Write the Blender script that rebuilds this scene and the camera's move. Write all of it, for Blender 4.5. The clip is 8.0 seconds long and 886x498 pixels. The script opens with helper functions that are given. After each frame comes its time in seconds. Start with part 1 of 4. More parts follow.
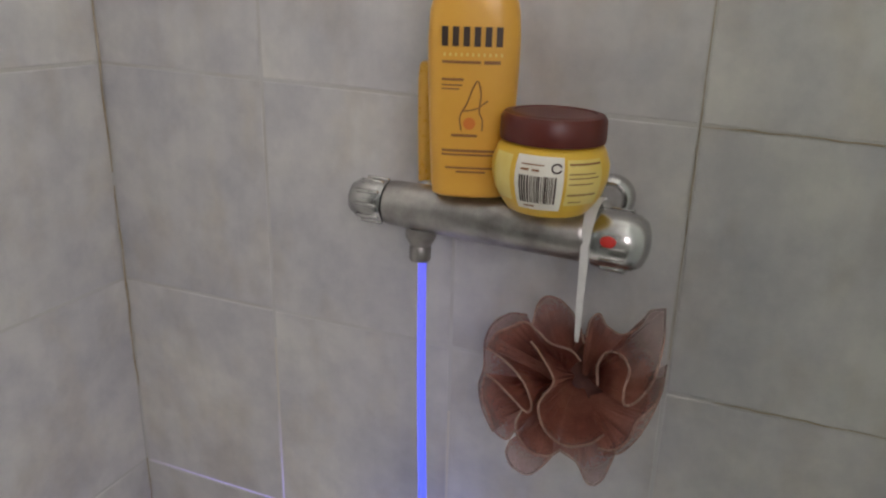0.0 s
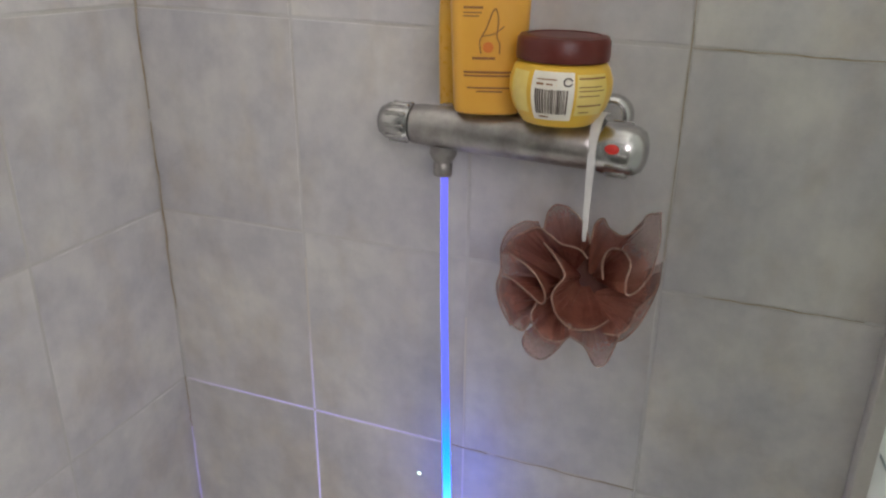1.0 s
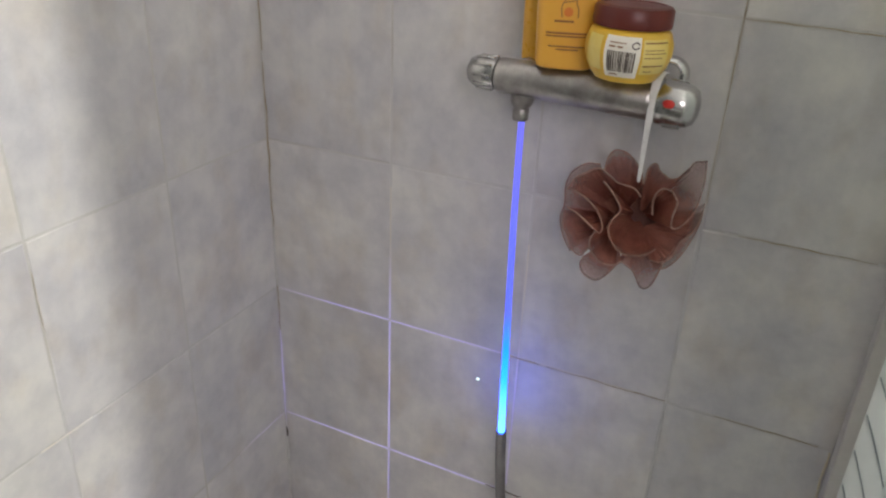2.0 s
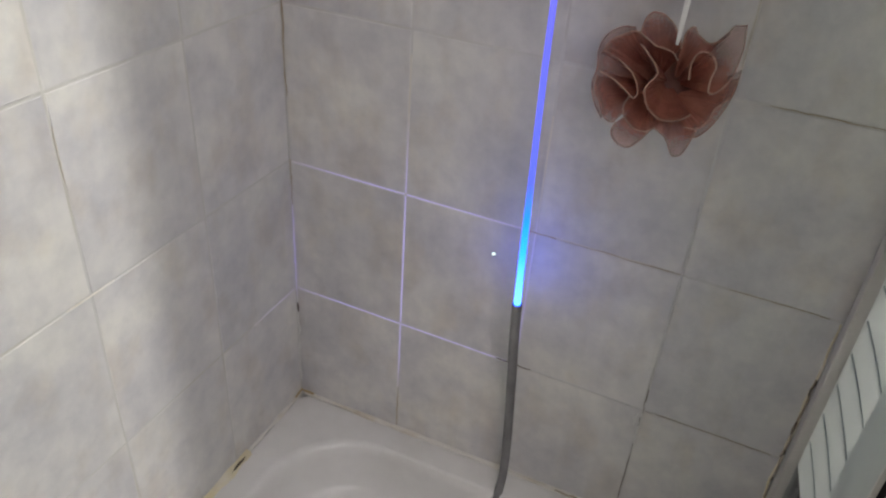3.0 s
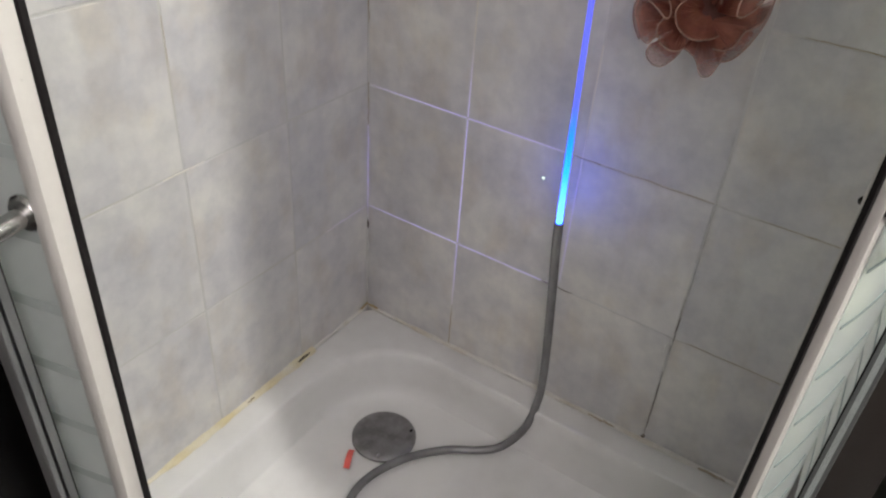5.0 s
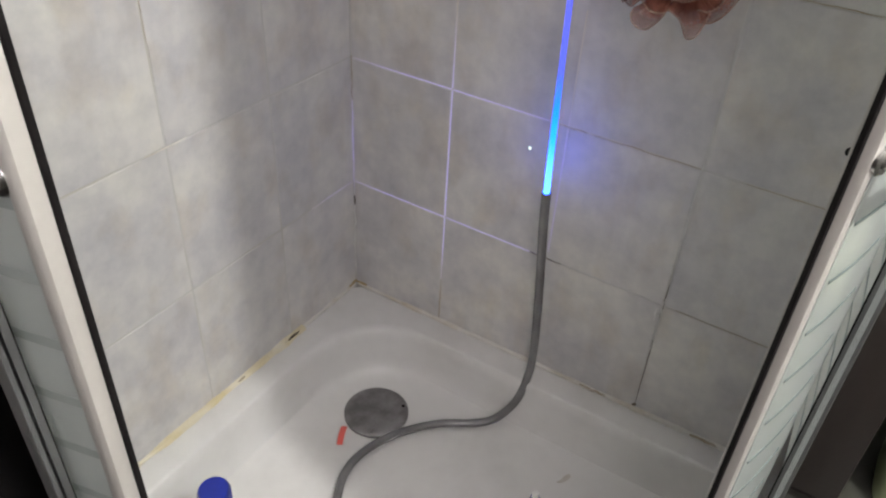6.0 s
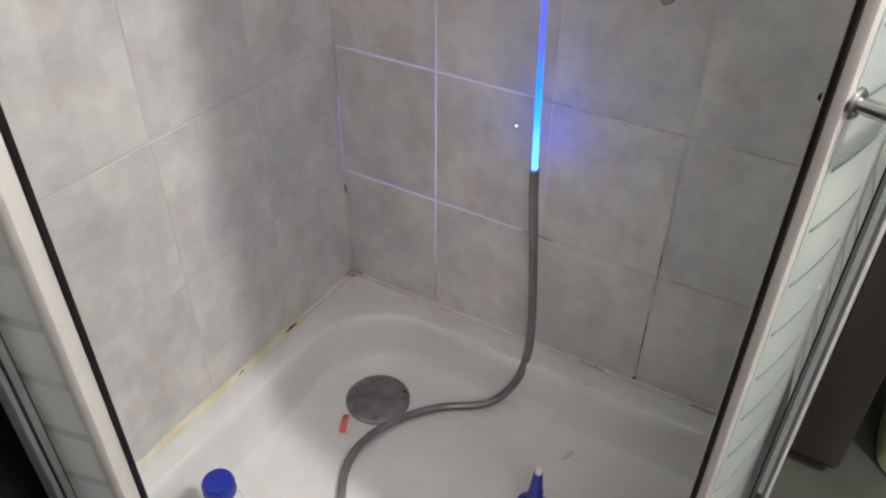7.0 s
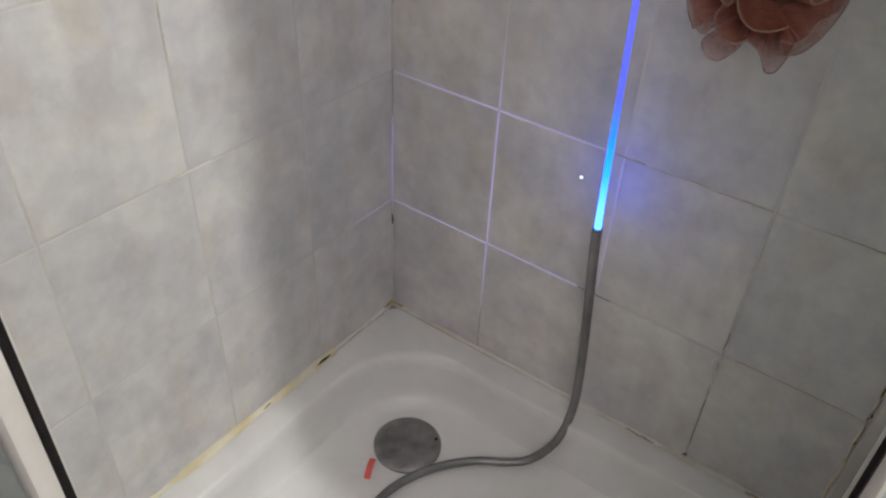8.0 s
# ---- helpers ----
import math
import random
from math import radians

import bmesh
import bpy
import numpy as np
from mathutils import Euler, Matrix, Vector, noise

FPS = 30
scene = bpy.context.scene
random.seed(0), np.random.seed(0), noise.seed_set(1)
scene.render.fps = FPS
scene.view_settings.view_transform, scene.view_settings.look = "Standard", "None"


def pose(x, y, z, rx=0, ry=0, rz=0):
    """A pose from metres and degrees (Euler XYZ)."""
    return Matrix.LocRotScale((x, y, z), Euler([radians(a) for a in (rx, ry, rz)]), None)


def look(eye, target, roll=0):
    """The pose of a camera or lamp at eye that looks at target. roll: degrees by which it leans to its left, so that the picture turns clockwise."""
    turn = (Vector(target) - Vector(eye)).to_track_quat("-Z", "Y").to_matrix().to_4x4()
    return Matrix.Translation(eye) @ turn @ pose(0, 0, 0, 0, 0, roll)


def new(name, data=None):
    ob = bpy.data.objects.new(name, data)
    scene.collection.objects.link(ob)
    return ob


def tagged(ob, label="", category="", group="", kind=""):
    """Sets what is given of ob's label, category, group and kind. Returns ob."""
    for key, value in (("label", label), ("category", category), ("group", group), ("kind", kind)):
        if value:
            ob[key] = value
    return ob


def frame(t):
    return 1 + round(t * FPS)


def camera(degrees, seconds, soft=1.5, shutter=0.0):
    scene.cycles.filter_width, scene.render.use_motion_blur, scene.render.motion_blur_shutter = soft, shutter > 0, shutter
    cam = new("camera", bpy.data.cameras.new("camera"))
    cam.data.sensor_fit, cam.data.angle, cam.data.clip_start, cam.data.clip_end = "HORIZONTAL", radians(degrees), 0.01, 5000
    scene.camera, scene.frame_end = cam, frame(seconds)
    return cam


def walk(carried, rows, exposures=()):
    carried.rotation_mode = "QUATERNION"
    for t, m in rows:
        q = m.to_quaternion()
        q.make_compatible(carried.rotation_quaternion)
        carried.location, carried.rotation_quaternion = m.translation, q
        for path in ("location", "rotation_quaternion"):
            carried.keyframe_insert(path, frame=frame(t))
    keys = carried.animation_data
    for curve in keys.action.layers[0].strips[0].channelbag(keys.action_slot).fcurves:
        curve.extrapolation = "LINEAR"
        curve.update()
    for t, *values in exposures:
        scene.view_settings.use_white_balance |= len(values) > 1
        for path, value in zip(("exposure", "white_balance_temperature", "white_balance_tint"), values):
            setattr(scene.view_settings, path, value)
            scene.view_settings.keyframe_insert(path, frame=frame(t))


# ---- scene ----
cam = camera(61.0, 8.0, soft=2.2)
PATH = [
    (0, (0.633, -0.61, 1.192), (-0.068, 1.149, 0.547), 1.4),
    (0.5, (0.622, -0.643, 1.189), (-0.052, 1.114, 0.512), 2.5),
    (1, (0.637, -0.703, 1.177), (-0.018, 1.035, 0.436), 0.6),
    (1.2, (0.647, -0.718, 1.176), (-0.1, 0.969, 0.405), 1.3),
    (2.3, (0.65, -0.871, 1.217), (-0.012, 0.752, 0.254), 3.6),
    (2.5, (0.625, -0.879, 1.191), (0.039, 0.727, 0.153), 4.7),
    (3, (0.613, -0.867, 1.167), (-0.011, 0.687, 0.074), 4.3),
    (3.5, (0.657, -0.903, 1.177), (-0.054, 0.611, 0.082), 3.3),
    (4, (0.708, -0.929, 1.144), (-0.087, 0.513, 0.01), 3.7),
    (4.5, (0.732, -0.95, 1.143), (-0.088, 0.47, -0.002), 4.2),
    (4.7, (0.742, -0.953, 1.143), (-0.107, 0.456, 0.005), 4.2),
    (5.8, (0.749, -0.957, 1.121), (-0.068, 0.447, -0.046), 3.9),
    (6, (0.75, -0.955, 1.125), (-0.056, 0.446, -0.055), 3.5),
    (6.5, (0.757, -0.946, 1.117), (-0.041, 0.43, -0.095), 2.1),
    (7, (0.769, -0.956, 1.111), (-0.035, 0.433, -0.082), 0.5),
    (7.5, (0.738, -0.94, 1.127), (-0.133, 0.433, -0.038), 0.5),
    (8, (0.702, -0.861, 1.127), (-0.197, 0.455, -0.081), 2.9),
]
EXPOSURES = [(0.0, -0.04), (0.5, 0.16), (1.0, 0.21), (2.5, 0.13), (4.5, 0.09), (7.5, 0.05), (8.0, -0.08)]
GLOBE_POWER, FILL_POWER = 100.0, 12.0
walk(cam, [(t, look(eye, target, roll)) for t, eye, target, roll in PATH], EXPOSURES)

# ---- world and lights ----
world = bpy.data.worlds.new("world")
scene.world = world
world.use_nodes = True
wn = world.node_tree.nodes
sky = wn.new("ShaderNodeTexSky")
sky.sky_type, sky.sun_disc, sky.sun_elevation, sky.sun_rotation = "NISHITA", False, radians(35), radians(160)
world.node_tree.links.new(sky.outputs[0], wn["Background"].inputs[0])
wn["Background"].inputs[1].default_value = 0.08


def lamp(name, kind, power, colour, m, **settings):
    data = bpy.data.lights.new(name, kind)
    data.energy, data.color = power, colour
    if kind == "AREA":
        data.shape, data.size, data.size_y = settings["shape"], settings["size"], settings["size_y"]
    else:
        data.shadow_soft_size = settings["radius"]
    ob = new(name, data)
    ob.matrix_world = m
    return ob


# the ceiling globe in the bathroom; behind the camera a fill lamp in an added, unseen window
lamp("globe_light", "POINT", GLOBE_POWER, (0.985, 0.985, 0.94), pose(1.62, -0.64, 2.12), radius=0.045)
lamp("fill_lamp", "AREA", FILL_POWER, (1.0, 0.90, 0.965), pose(1.55, -1.87, 1.82, 90, 0, 0), shape="RECTANGLE", size=0.9, size_y=0.72)


# ---- materials ----
def material(name):
    m = bpy.data.materials.new(name)
    m.use_nodes = True
    return m, m.node_tree.nodes, m.node_tree.links, m.node_tree.nodes["Principled BSDF"]


def noise_node(n, l, scale, detail=4.0, coords="Object", rough=0.55, stretch=None, per_object=False):
    tc = n.new("ShaderNodeTexCoord")
    mp = n.new("ShaderNodeMapping")
    l.new(tc.outputs[coords], mp.inputs[0])
    if stretch:
        mp.inputs["Scale"].default_value = stretch
    if per_object:
        info = n.new("ShaderNodeObjectInfo")
        mul = n.new("ShaderNodeVectorMath")
        mul.operation = "MULTIPLY"
        comb = n.new("ShaderNodeCombineXYZ")
        for i in range(3):
            l.new(info.outputs["Random"], comb.inputs[i])
        l.new(comb.outputs[0], mul.inputs[0])
        mul.inputs[1].default_value = (37.0, 19.0, 53.0)
        l.new(mul.outputs[0], mp.inputs["Location"])
    nz = n.new("ShaderNodeTexNoise")
    nz.inputs["Scale"].default_value, nz.inputs["Detail"].default_value, nz.inputs["Roughness"].default_value = scale, detail, rough
    l.new(mp.outputs[0], nz.inputs["Vector"])
    return nz


def ramp_node(n, l, source, stops):
    r = n.new("ShaderNodeValToRGB")
    e = r.color_ramp.elements
    while len(e) < len(stops):
        e.new(0.5)
    for item, (p, c) in zip(e, stops):
        item.position, item.color = p, (*c, 1)
    l.new(source, r.inputs[0])
    return r


def mix_node(n, l, fac, a, b, mode="MIX"):
    m = n.new("ShaderNodeMix")
    m.data_type, m.blend_type = "RGBA", mode
    for value, sock in ((fac, m.inputs[0]), (a, m.inputs[6]), (b, m.inputs[7])):
        if isinstance(value, (int, float)):
            sock.default_value = value
        elif isinstance(value, tuple):
            sock.default_value = (*value, 1)
        else:
            l.new(value, sock)
    return m


def surface(name, low, high, scale=12.0, rough=0.4, metal=0.0, bump=0.0, fine=160.0, coords="Object", spread=(0.35, 0.68), per_object=False, rough_vary=0.1, stretch=None):
    """A plain surface whose colour drifts between low and high, with fine grain in gloss and relief."""
    m, n, l, b = material(name)
    a = noise_node(n, l, scale, 5, coords, per_object=per_object, stretch=stretch)
    f = noise_node(n, l, fine, 3, coords)
    r = ramp_node(n, l, a.outputs[0], [(spread[0], low), (spread[1], high)])
    g = mix_node(n, l, 0.05, r.outputs[0], f.outputs[0], "OVERLAY")
    l.new(g.outputs[2], b.inputs["Base Color"])
    rr = n.new("ShaderNodeMapRange")
    rr.inputs[3].default_value, rr.inputs[4].default_value = max(0.02, rough - rough_vary), min(1, rough + rough_vary)
    l.new(f.outputs[0], rr.inputs[0])
    l.new(rr.outputs[0], b.inputs["Roughness"])
    b.inputs["Metallic"].default_value = metal
    if bump:
        bp = n.new("ShaderNodeBump")
        bp.inputs["Strength"].default_value, bp.inputs["Distance"].default_value = bump, 0.002
        l.new(f.outputs[0], bp.inputs["Height"])
        l.new(bp.outputs[0], b.inputs["Normal"])
    return m


def tile_material():
    m, n, l, b = material("marbled_ceramic")
    cloud = noise_node(n, l, 9.0, 6, per_object=True, rough=0.6)
    fine = noise_node(n, l, 30.0, 5, per_object=True, rough=0.65)
    blotch = noise_node(n, l, 17.0, 3, per_object=True, stretch=(1.0, 1.0, 0.6))
    base = ramp_node(n, l, cloud.outputs[0], [(0.30, (0.50, 0.497, 0.515)), (0.47, (0.59, 0.578, 0.575)), (0.66, (0.67, 0.655, 0.62))])
    spots = ramp_node(n, l, fine.outputs[0], [(0.33, (0.72, 0.73, 0.77)), (0.60, (1.0, 1.0, 1.0))])
    c = mix_node(n, l, 0.42, base.outputs[0], spots.outputs[0], "MULTIPLY")
    warm = ramp_node(n, l, blotch.outputs[0], [(0.50, (1, 1, 1)), (0.68, (0.90, 0.85, 0.78))])
    c2 = mix_node(n, l, 0.6, c.outputs[2], warm.outputs[0], "MULTIPLY")
    streak = noise_node(n, l, 55.0, 3, per_object=True, stretch=(1.0, 1.0, 0.07))
    runs = ramp_node(n, l, streak.outputs[0], [(0.38, (0.88, 0.88, 0.90)), (0.62, (1.0, 1.0, 1.0))])
    c3 = mix_node(n, l, 0.22, c2.outputs[2], runs.outputs[0], "MULTIPLY")
    info = n.new("ShaderNodeObjectInfo")
    batch = ramp_node(n, l, info.outputs["Random"], [(0.0, (0.955, 0.95, 0.955)), (0.5, (1.0, 0.99, 0.985)), (1.0, (1.03, 1.015, 1.005))])
    c4 = mix_node(n, l, 1.0, c3.outputs[2], batch.outputs[0], "MULTIPLY")
    l.new(c4.outputs[2], b.inputs["Base Color"])
    rr = n.new("ShaderNodeMapRange")
    rr.inputs[3].default_value, rr.inputs[4].default_value = 0.30, 0.52
    l.new(fine.outputs[0], rr.inputs[0])
    l.new(rr.outputs[0], b.inputs["Roughness"])
    b.inputs["Specular IOR Level"].default_value = 0.35
    bp = n.new("ShaderNodeBump")
    bp.inputs["Strength"].default_value, bp.inputs["Distance"].default_value = 0.12, 0.002
    l.new(cloud.outputs[0], bp.inputs["Height"])
    l.new(bp.outputs[0], b.inputs["Normal"])
    return m


def glow_material(name, stops, low, high, axis=2, strength=1.0, body=(0.5, 0.5, 0.6)):
    """A light-giving plastic whose colour runs along one world axis, from low to high."""
    m, n, l, b = material(name)
    geo = n.new("ShaderNodeNewGeometry")
    sep = n.new("ShaderNodeSeparateXYZ")
    l.new(geo.outputs["Position"], sep.inputs[0])
    mr = n.new("ShaderNodeMapRange")
    mr.inputs[1].default_value, mr.inputs[2].default_value = low, high
    l.new(sep.outputs[axis], mr.inputs[0])
    r = ramp_node(n, l, mr.outputs[0], stops)
    l.new(r.outputs[0], b.inputs["Emission Color"])
    b.inputs["Emission Strength"].default_value = strength
    b.inputs["Base Color"].default_value = (*body, 1)
    b.inputs["Roughness"].default_value = 0.3
    return m


def glow_painted_grout():
    """White joint filler with a violet glow put into its emission: strongest round one spot, fading out from it."""
    m, n, l, b = material("glow_painted_grout")
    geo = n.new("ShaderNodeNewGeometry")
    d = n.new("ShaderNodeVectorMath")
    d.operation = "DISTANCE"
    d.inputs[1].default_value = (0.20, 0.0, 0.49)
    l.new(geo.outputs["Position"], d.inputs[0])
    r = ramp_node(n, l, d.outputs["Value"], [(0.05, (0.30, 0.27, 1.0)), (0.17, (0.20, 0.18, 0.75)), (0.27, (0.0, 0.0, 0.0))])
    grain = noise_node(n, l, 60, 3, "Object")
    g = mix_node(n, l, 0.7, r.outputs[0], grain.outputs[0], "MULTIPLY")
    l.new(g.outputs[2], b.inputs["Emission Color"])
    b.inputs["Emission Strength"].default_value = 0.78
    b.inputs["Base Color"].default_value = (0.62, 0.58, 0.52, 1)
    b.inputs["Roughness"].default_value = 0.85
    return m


def frosted_material(name, share):
    m, n, l, b = material(name)
    b.inputs["Base Color"].default_value = (0.66, 0.76, 0.73, 1)
    b.inputs["Roughness"].default_value = 0.12
    b.inputs["Specular IOR Level"].default_value = 0.5
    tr = n.new("ShaderNodeBsdfTranslucent")
    tr.inputs[0].default_value = (0.83, 0.84, 0.82, 1)
    mx = n.new("ShaderNodeMixShader")
    mx.inputs[0].default_value = 0.5
    grain = noise_node(n, l, 25, 4)
    rr = ramp_node(n, l, grain.outputs[0], [(0.35, (0.60, 0.65, 0.63)), (0.7, (0.69, 0.73, 0.71))])
    l.new(rr.outputs[0], b.inputs["Base Color"])
    l.new(b.outputs[0], mx.inputs[1])
    l.new(tr.outputs[0], mx.inputs[2])
    # a small share of the light goes straight through the frosting
    clear = n.new("ShaderNodeBsdfTransparent")
    clear.inputs[0].default_value = (0.90, 0.95, 0.94, 1)
    mc = n.new("ShaderNodeMixShader")
    mc.inputs[0].default_value = share
    l.new(mx.outputs[0], mc.inputs[1])
    l.new(clear.outputs[0], mc.inputs[2])
    l.new(mc.outputs[0], n["Material Output"].inputs[0])
    return m


def clear_material():
    """Thin grey-tinted glass: most light goes straight on, the rest is mirrored."""
    m, n, l, b = material("clear_grey_glass")
    clear = n.new("ShaderNodeBsdfTransparent")
    clear.inputs[0].default_value = (0.66, 0.70, 0.72, 1)
    gloss = n.new("ShaderNodeBsdfGlossy")
    gloss.inputs["Roughness"].default_value = 0.08
    fr = n.new("ShaderNodeFresnel")
    fr.inputs[0].default_value = 1.45
    mx = n.new("ShaderNodeMixShader")
    l.new(fr.outputs[0], mx.inputs[0])
    l.new(clear.outputs[0], mx.inputs[1])
    l.new(gloss.outputs[0], mx.inputs[2])
    l.new(mx.outputs[0], n["Material Output"].inputs[0])
    return m


def tulle_material(name, low, high, see_through):
    m, n, l, b = material(name)
    a = noise_node(n, l, 30, 5)
    r = ramp_node(n, l, a.outputs[0], [(0.35, low), (0.68, high)])
    l.new(r.outputs[0], b.inputs["Base Color"])
    b.inputs["Roughness"].default_value = 0.6
    tl = n.new("ShaderNodeBsdfTranslucent")
    l.new(r.outputs[0], tl.inputs[0])
    tp = n.new("ShaderNodeBsdfTransparent")
    m1, m2 = n.new("ShaderNodeMixShader"), n.new("ShaderNodeMixShader")
    m1.inputs[0].default_value = 0.16
    # the net of fine holes
    holes = noise_node(n, l, 900, 1)
    hr = n.new("ShaderNodeMapRange")
    hr.inputs[1].default_value, hr.inputs[2].default_value = 0.35, 0.65
    hr.inputs[3].default_value, hr.inputs[4].default_value = max(0, see_through - 0.08), min(1, see_through + 0.08)
    l.new(holes.outputs[0], hr.inputs[0])
    tc = n.new("ShaderNodeTexCoord")
    far = n.new("ShaderNodeVectorMath")
    far.operation = "LENGTH"
    l.new(tc.outputs["Object"], far.inputs[0])
    thin = n.new("ShaderNodeMapRange")
    thin.inputs[1].default_value, thin.inputs[2].default_value = 0.042, 0.080
    thin.inputs[3].default_value, thin.inputs[4].default_value = 0.0, 0.48
    l.new(far.outputs["Value"], thin.inputs[0])
    total = n.new("ShaderNodeMath")
    total.operation = "ADD"
    l.new(hr.outputs[0], total.inputs[0])
    l.new(thin.outputs[0], total.inputs[1])
    l.new(total.outputs[0], m2.inputs[0])
    l.new(b.outputs[0], m1.inputs[1])
    l.new(tl.outputs[0], m1.inputs[2])
    l.new(m1.outputs[0], m2.inputs[1])
    l.new(tp.outputs[0], m2.inputs[2])
    l.new(m2.outputs[0], n["Material Output"].inputs[0])
    return m


TILE = tile_material()
GROUT = surface("joint_filler", (0.49, 0.465, 0.43), (0.55, 0.54, 0.53), 7, 0.85, bump=0.3, spread=(0.36, 0.56))
GROUT_PALE = surface("pale_joint_filler", (0.51, 0.49, 0.44), (0.54, 0.53, 0.51), 7, 0.85, bump=0.2, spread=(0.36, 0.56))
GLOW_GROUT = glow_painted_grout()
GREY_HOSE = surface("grey_hose_plastic", (0.16, 0.155, 0.155), (0.24, 0.235, 0.235), 20, 0.2, metal=0.25, fine=300)
CHROME = surface("worn_chrome", (0.42, 0.41, 0.40), (0.60, 0.59, 0.58), 30, 0.22, metal=1.0, rough_vary=0.08)
MATT_CHROME = surface("limescaled_chrome", (0.28, 0.262, 0.25), (0.47, 0.45, 0.43), 45, 0.36, metal=0.9, bump=0.12, rough_vary=0.12)
DRAIN_METAL = surface("dull_drain_metal", (0.20, 0.19, 0.19), (0.34, 0.33, 0.33), 35, 0.42, metal=0.8, bump=0.2)
TRAY = surface("tray_acrylic", (0.62, 0.605, 0.59), (0.73, 0.715, 0.70), 5, 0.16, spread=(0.3, 0.6), fine=40, rough_vary=0.04)
CAULK_YELLOW = surface("yellowed_caulk", (0.64, 0.55, 0.33), (0.76, 0.72, 0.62), 14, 0.5, bump=0.3)
CAULK_WHITE = surface("beige_caulk", (0.56, 0.49, 0.38), (0.69, 0.665, 0.62), 11, 0.5, bump=0.3, spread=(0.3, 0.5))
MOULD = surface("black_mould", (0.03, 0.022, 0.015), (0.12, 0.085, 0.05), 60, 0.9, bump=0.4)
GRIME = surface("dark_grime", (0.10, 0.075, 0.055), (0.24, 0.20, 0.165), 50, 0.9, bump=0.3)
SMUDGE = surface("tray_smudge", (0.50, 0.455, 0.41), (0.58, 0.545, 0.51), 40, 0.5)
OCHRE = surface("ochre_crust", (0.36, 0.26, 0.13), (0.52, 0.42, 0.26), 50, 0.85, bump=0.3)
RUST = surface("brown_lime_stain", (0.34, 0.27, 0.18), (0.48, 0.43, 0.35), 40, 0.85, bump=0.3)
LIME = surface("white_lime", (0.58, 0.57, 0.55), (0.70, 0.69, 0.67), 60, 0.8, bump=0.4)
WHITE_FRAME = surface("white_lacquered_aluminium", (0.48, 0.455, 0.425), (0.55, 0.525, 0.49), 6, 0.32, bump=0.02)
ALU = surface("grey_aluminium", (0.13, 0.13, 0.13), (0.19, 0.19, 0.19), 10, 0.45, metal=0.4)
BLACK_SEAL = surface("black_rubber", (0.006, 0.005, 0.005), (0.012, 0.010, 0.010), 30, 0.8)
BLACK_SEAL.node_tree.nodes["Principled BSDF"].inputs["Specular IOR Level"].default_value = 0.15
FROSTED = frosted_material("frosted_glass", 0.05)
FROSTED_DOOR = frosted_material("frosted_door_glass", 0.08)
CLEAR = clear_material()
# one etching in three tones: how light falls on each pane is painted in
ETCH_PALE = surface("pale_etched_line", (0.40, 0.44, 0.42), (0.47, 0.51, 0.485), 20, 0.4)
ETCH_DARK = surface("dark_etched_line", (0.13, 0.165, 0.16), (0.19, 0.23, 0.225), 20, 0.5)
ETCH = surface("etched_line", (0.20, 0.25, 0.25), (0.30, 0.35, 0.35), 20, 0.4)
ORANGE = surface("golden_plastic", (0.69, 0.35, 0.045), (0.76, 0.425, 0.07), 3, 0.30, rough_vary=0.03)
DEEP_ORANGE = surface("amber_plastic", (0.66, 0.34, 0.03), (0.74, 0.42, 0.05), 6, 0.30)
GOLD_CAP = surface("golden_cap_plastic", (0.60, 0.36, 0.07), (0.70, 0.44, 0.11), 6, 0.25)
YELLOW = surface("yellow_jar_plastic", (0.70, 0.42, 0.03), (0.78, 0.51, 0.07), 6, 0.30, rough_vary=0.03)
MAROON = surface("maroon_plastic", (0.085, 0.009, 0.005), (0.115, 0.014, 0.008), 5, 0.38, rough_vary=0.03)
PAPER = surface("label_paper", (0.72, 0.68, 0.58), (0.80, 0.77, 0.68), 30, 0.5)
PALE_YELLOW = surface("pale_yellow_print", (0.74, 0.57, 0.14), (0.79, 0.64, 0.22), 30, 0.4)
INK = surface("dark_print", (0.035, 0.02, 0.015), (0.06, 0.035, 0.025), 30, 0.4)
BROWN_INK = surface("brown_print", (0.24, 0.10, 0.03), (0.32, 0.15, 0.05), 30, 0.4)
ORANGE_INK = surface("orange_print", (0.62, 0.16, 0.02), (0.70, 0.24, 0.04), 30, 0.4)
RED = surface("red_plastic", (0.55, 0.02, 0.015), (0.65, 0.04, 0.03), 30, 0.35)
RED_STRIP = surface("red_paper_strip", (0.70, 0.10, 0.08), (0.80, 0.17, 0.14), 30, 0.6)
BLUE = surface("blue_plastic", (0.006, 0.016, 0.22), (0.012, 0.028, 0.33), 20, 0.35)
WHITE_PLASTIC = surface("white_plastic", (0.72, 0.72, 0.70), (0.82, 0.82, 0.80), 20, 0.4)
STRAP = surface("white_strap", (0.66, 0.65, 0.64), (0.78, 0.77, 0.76), 60, 0.6, bump=0.2)
TULLE = tulle_material("brown_tulle", (0.20, 0.056, 0.038), (0.36, 0.135, 0.088), 0.05)
# the same net in a darker tone: shade between the folds painted in
TULLE_SHADED = tulle_material("shaded_tulle", (0.10, 0.028, 0.02), (0.20, 0.07, 0.045), 0.0)
TULLE_EDGE = tulle_material("tulle_hem", (0.40, 0.24, 0.18), (0.54, 0.36, 0.29), 0.15)
# kept dark so the added, unseen walls bounce less light into the shower
PLASTER = surface("painted_plaster", (0.22, 0.215, 0.205), (0.28, 0.275, 0.265), 3, 0.85, bump=0.15)
CEILING = surface("ceiling_paint", (0.76, 0.76, 0.74), (0.82, 0.82, 0.80), 3, 0.9, bump=0.1)
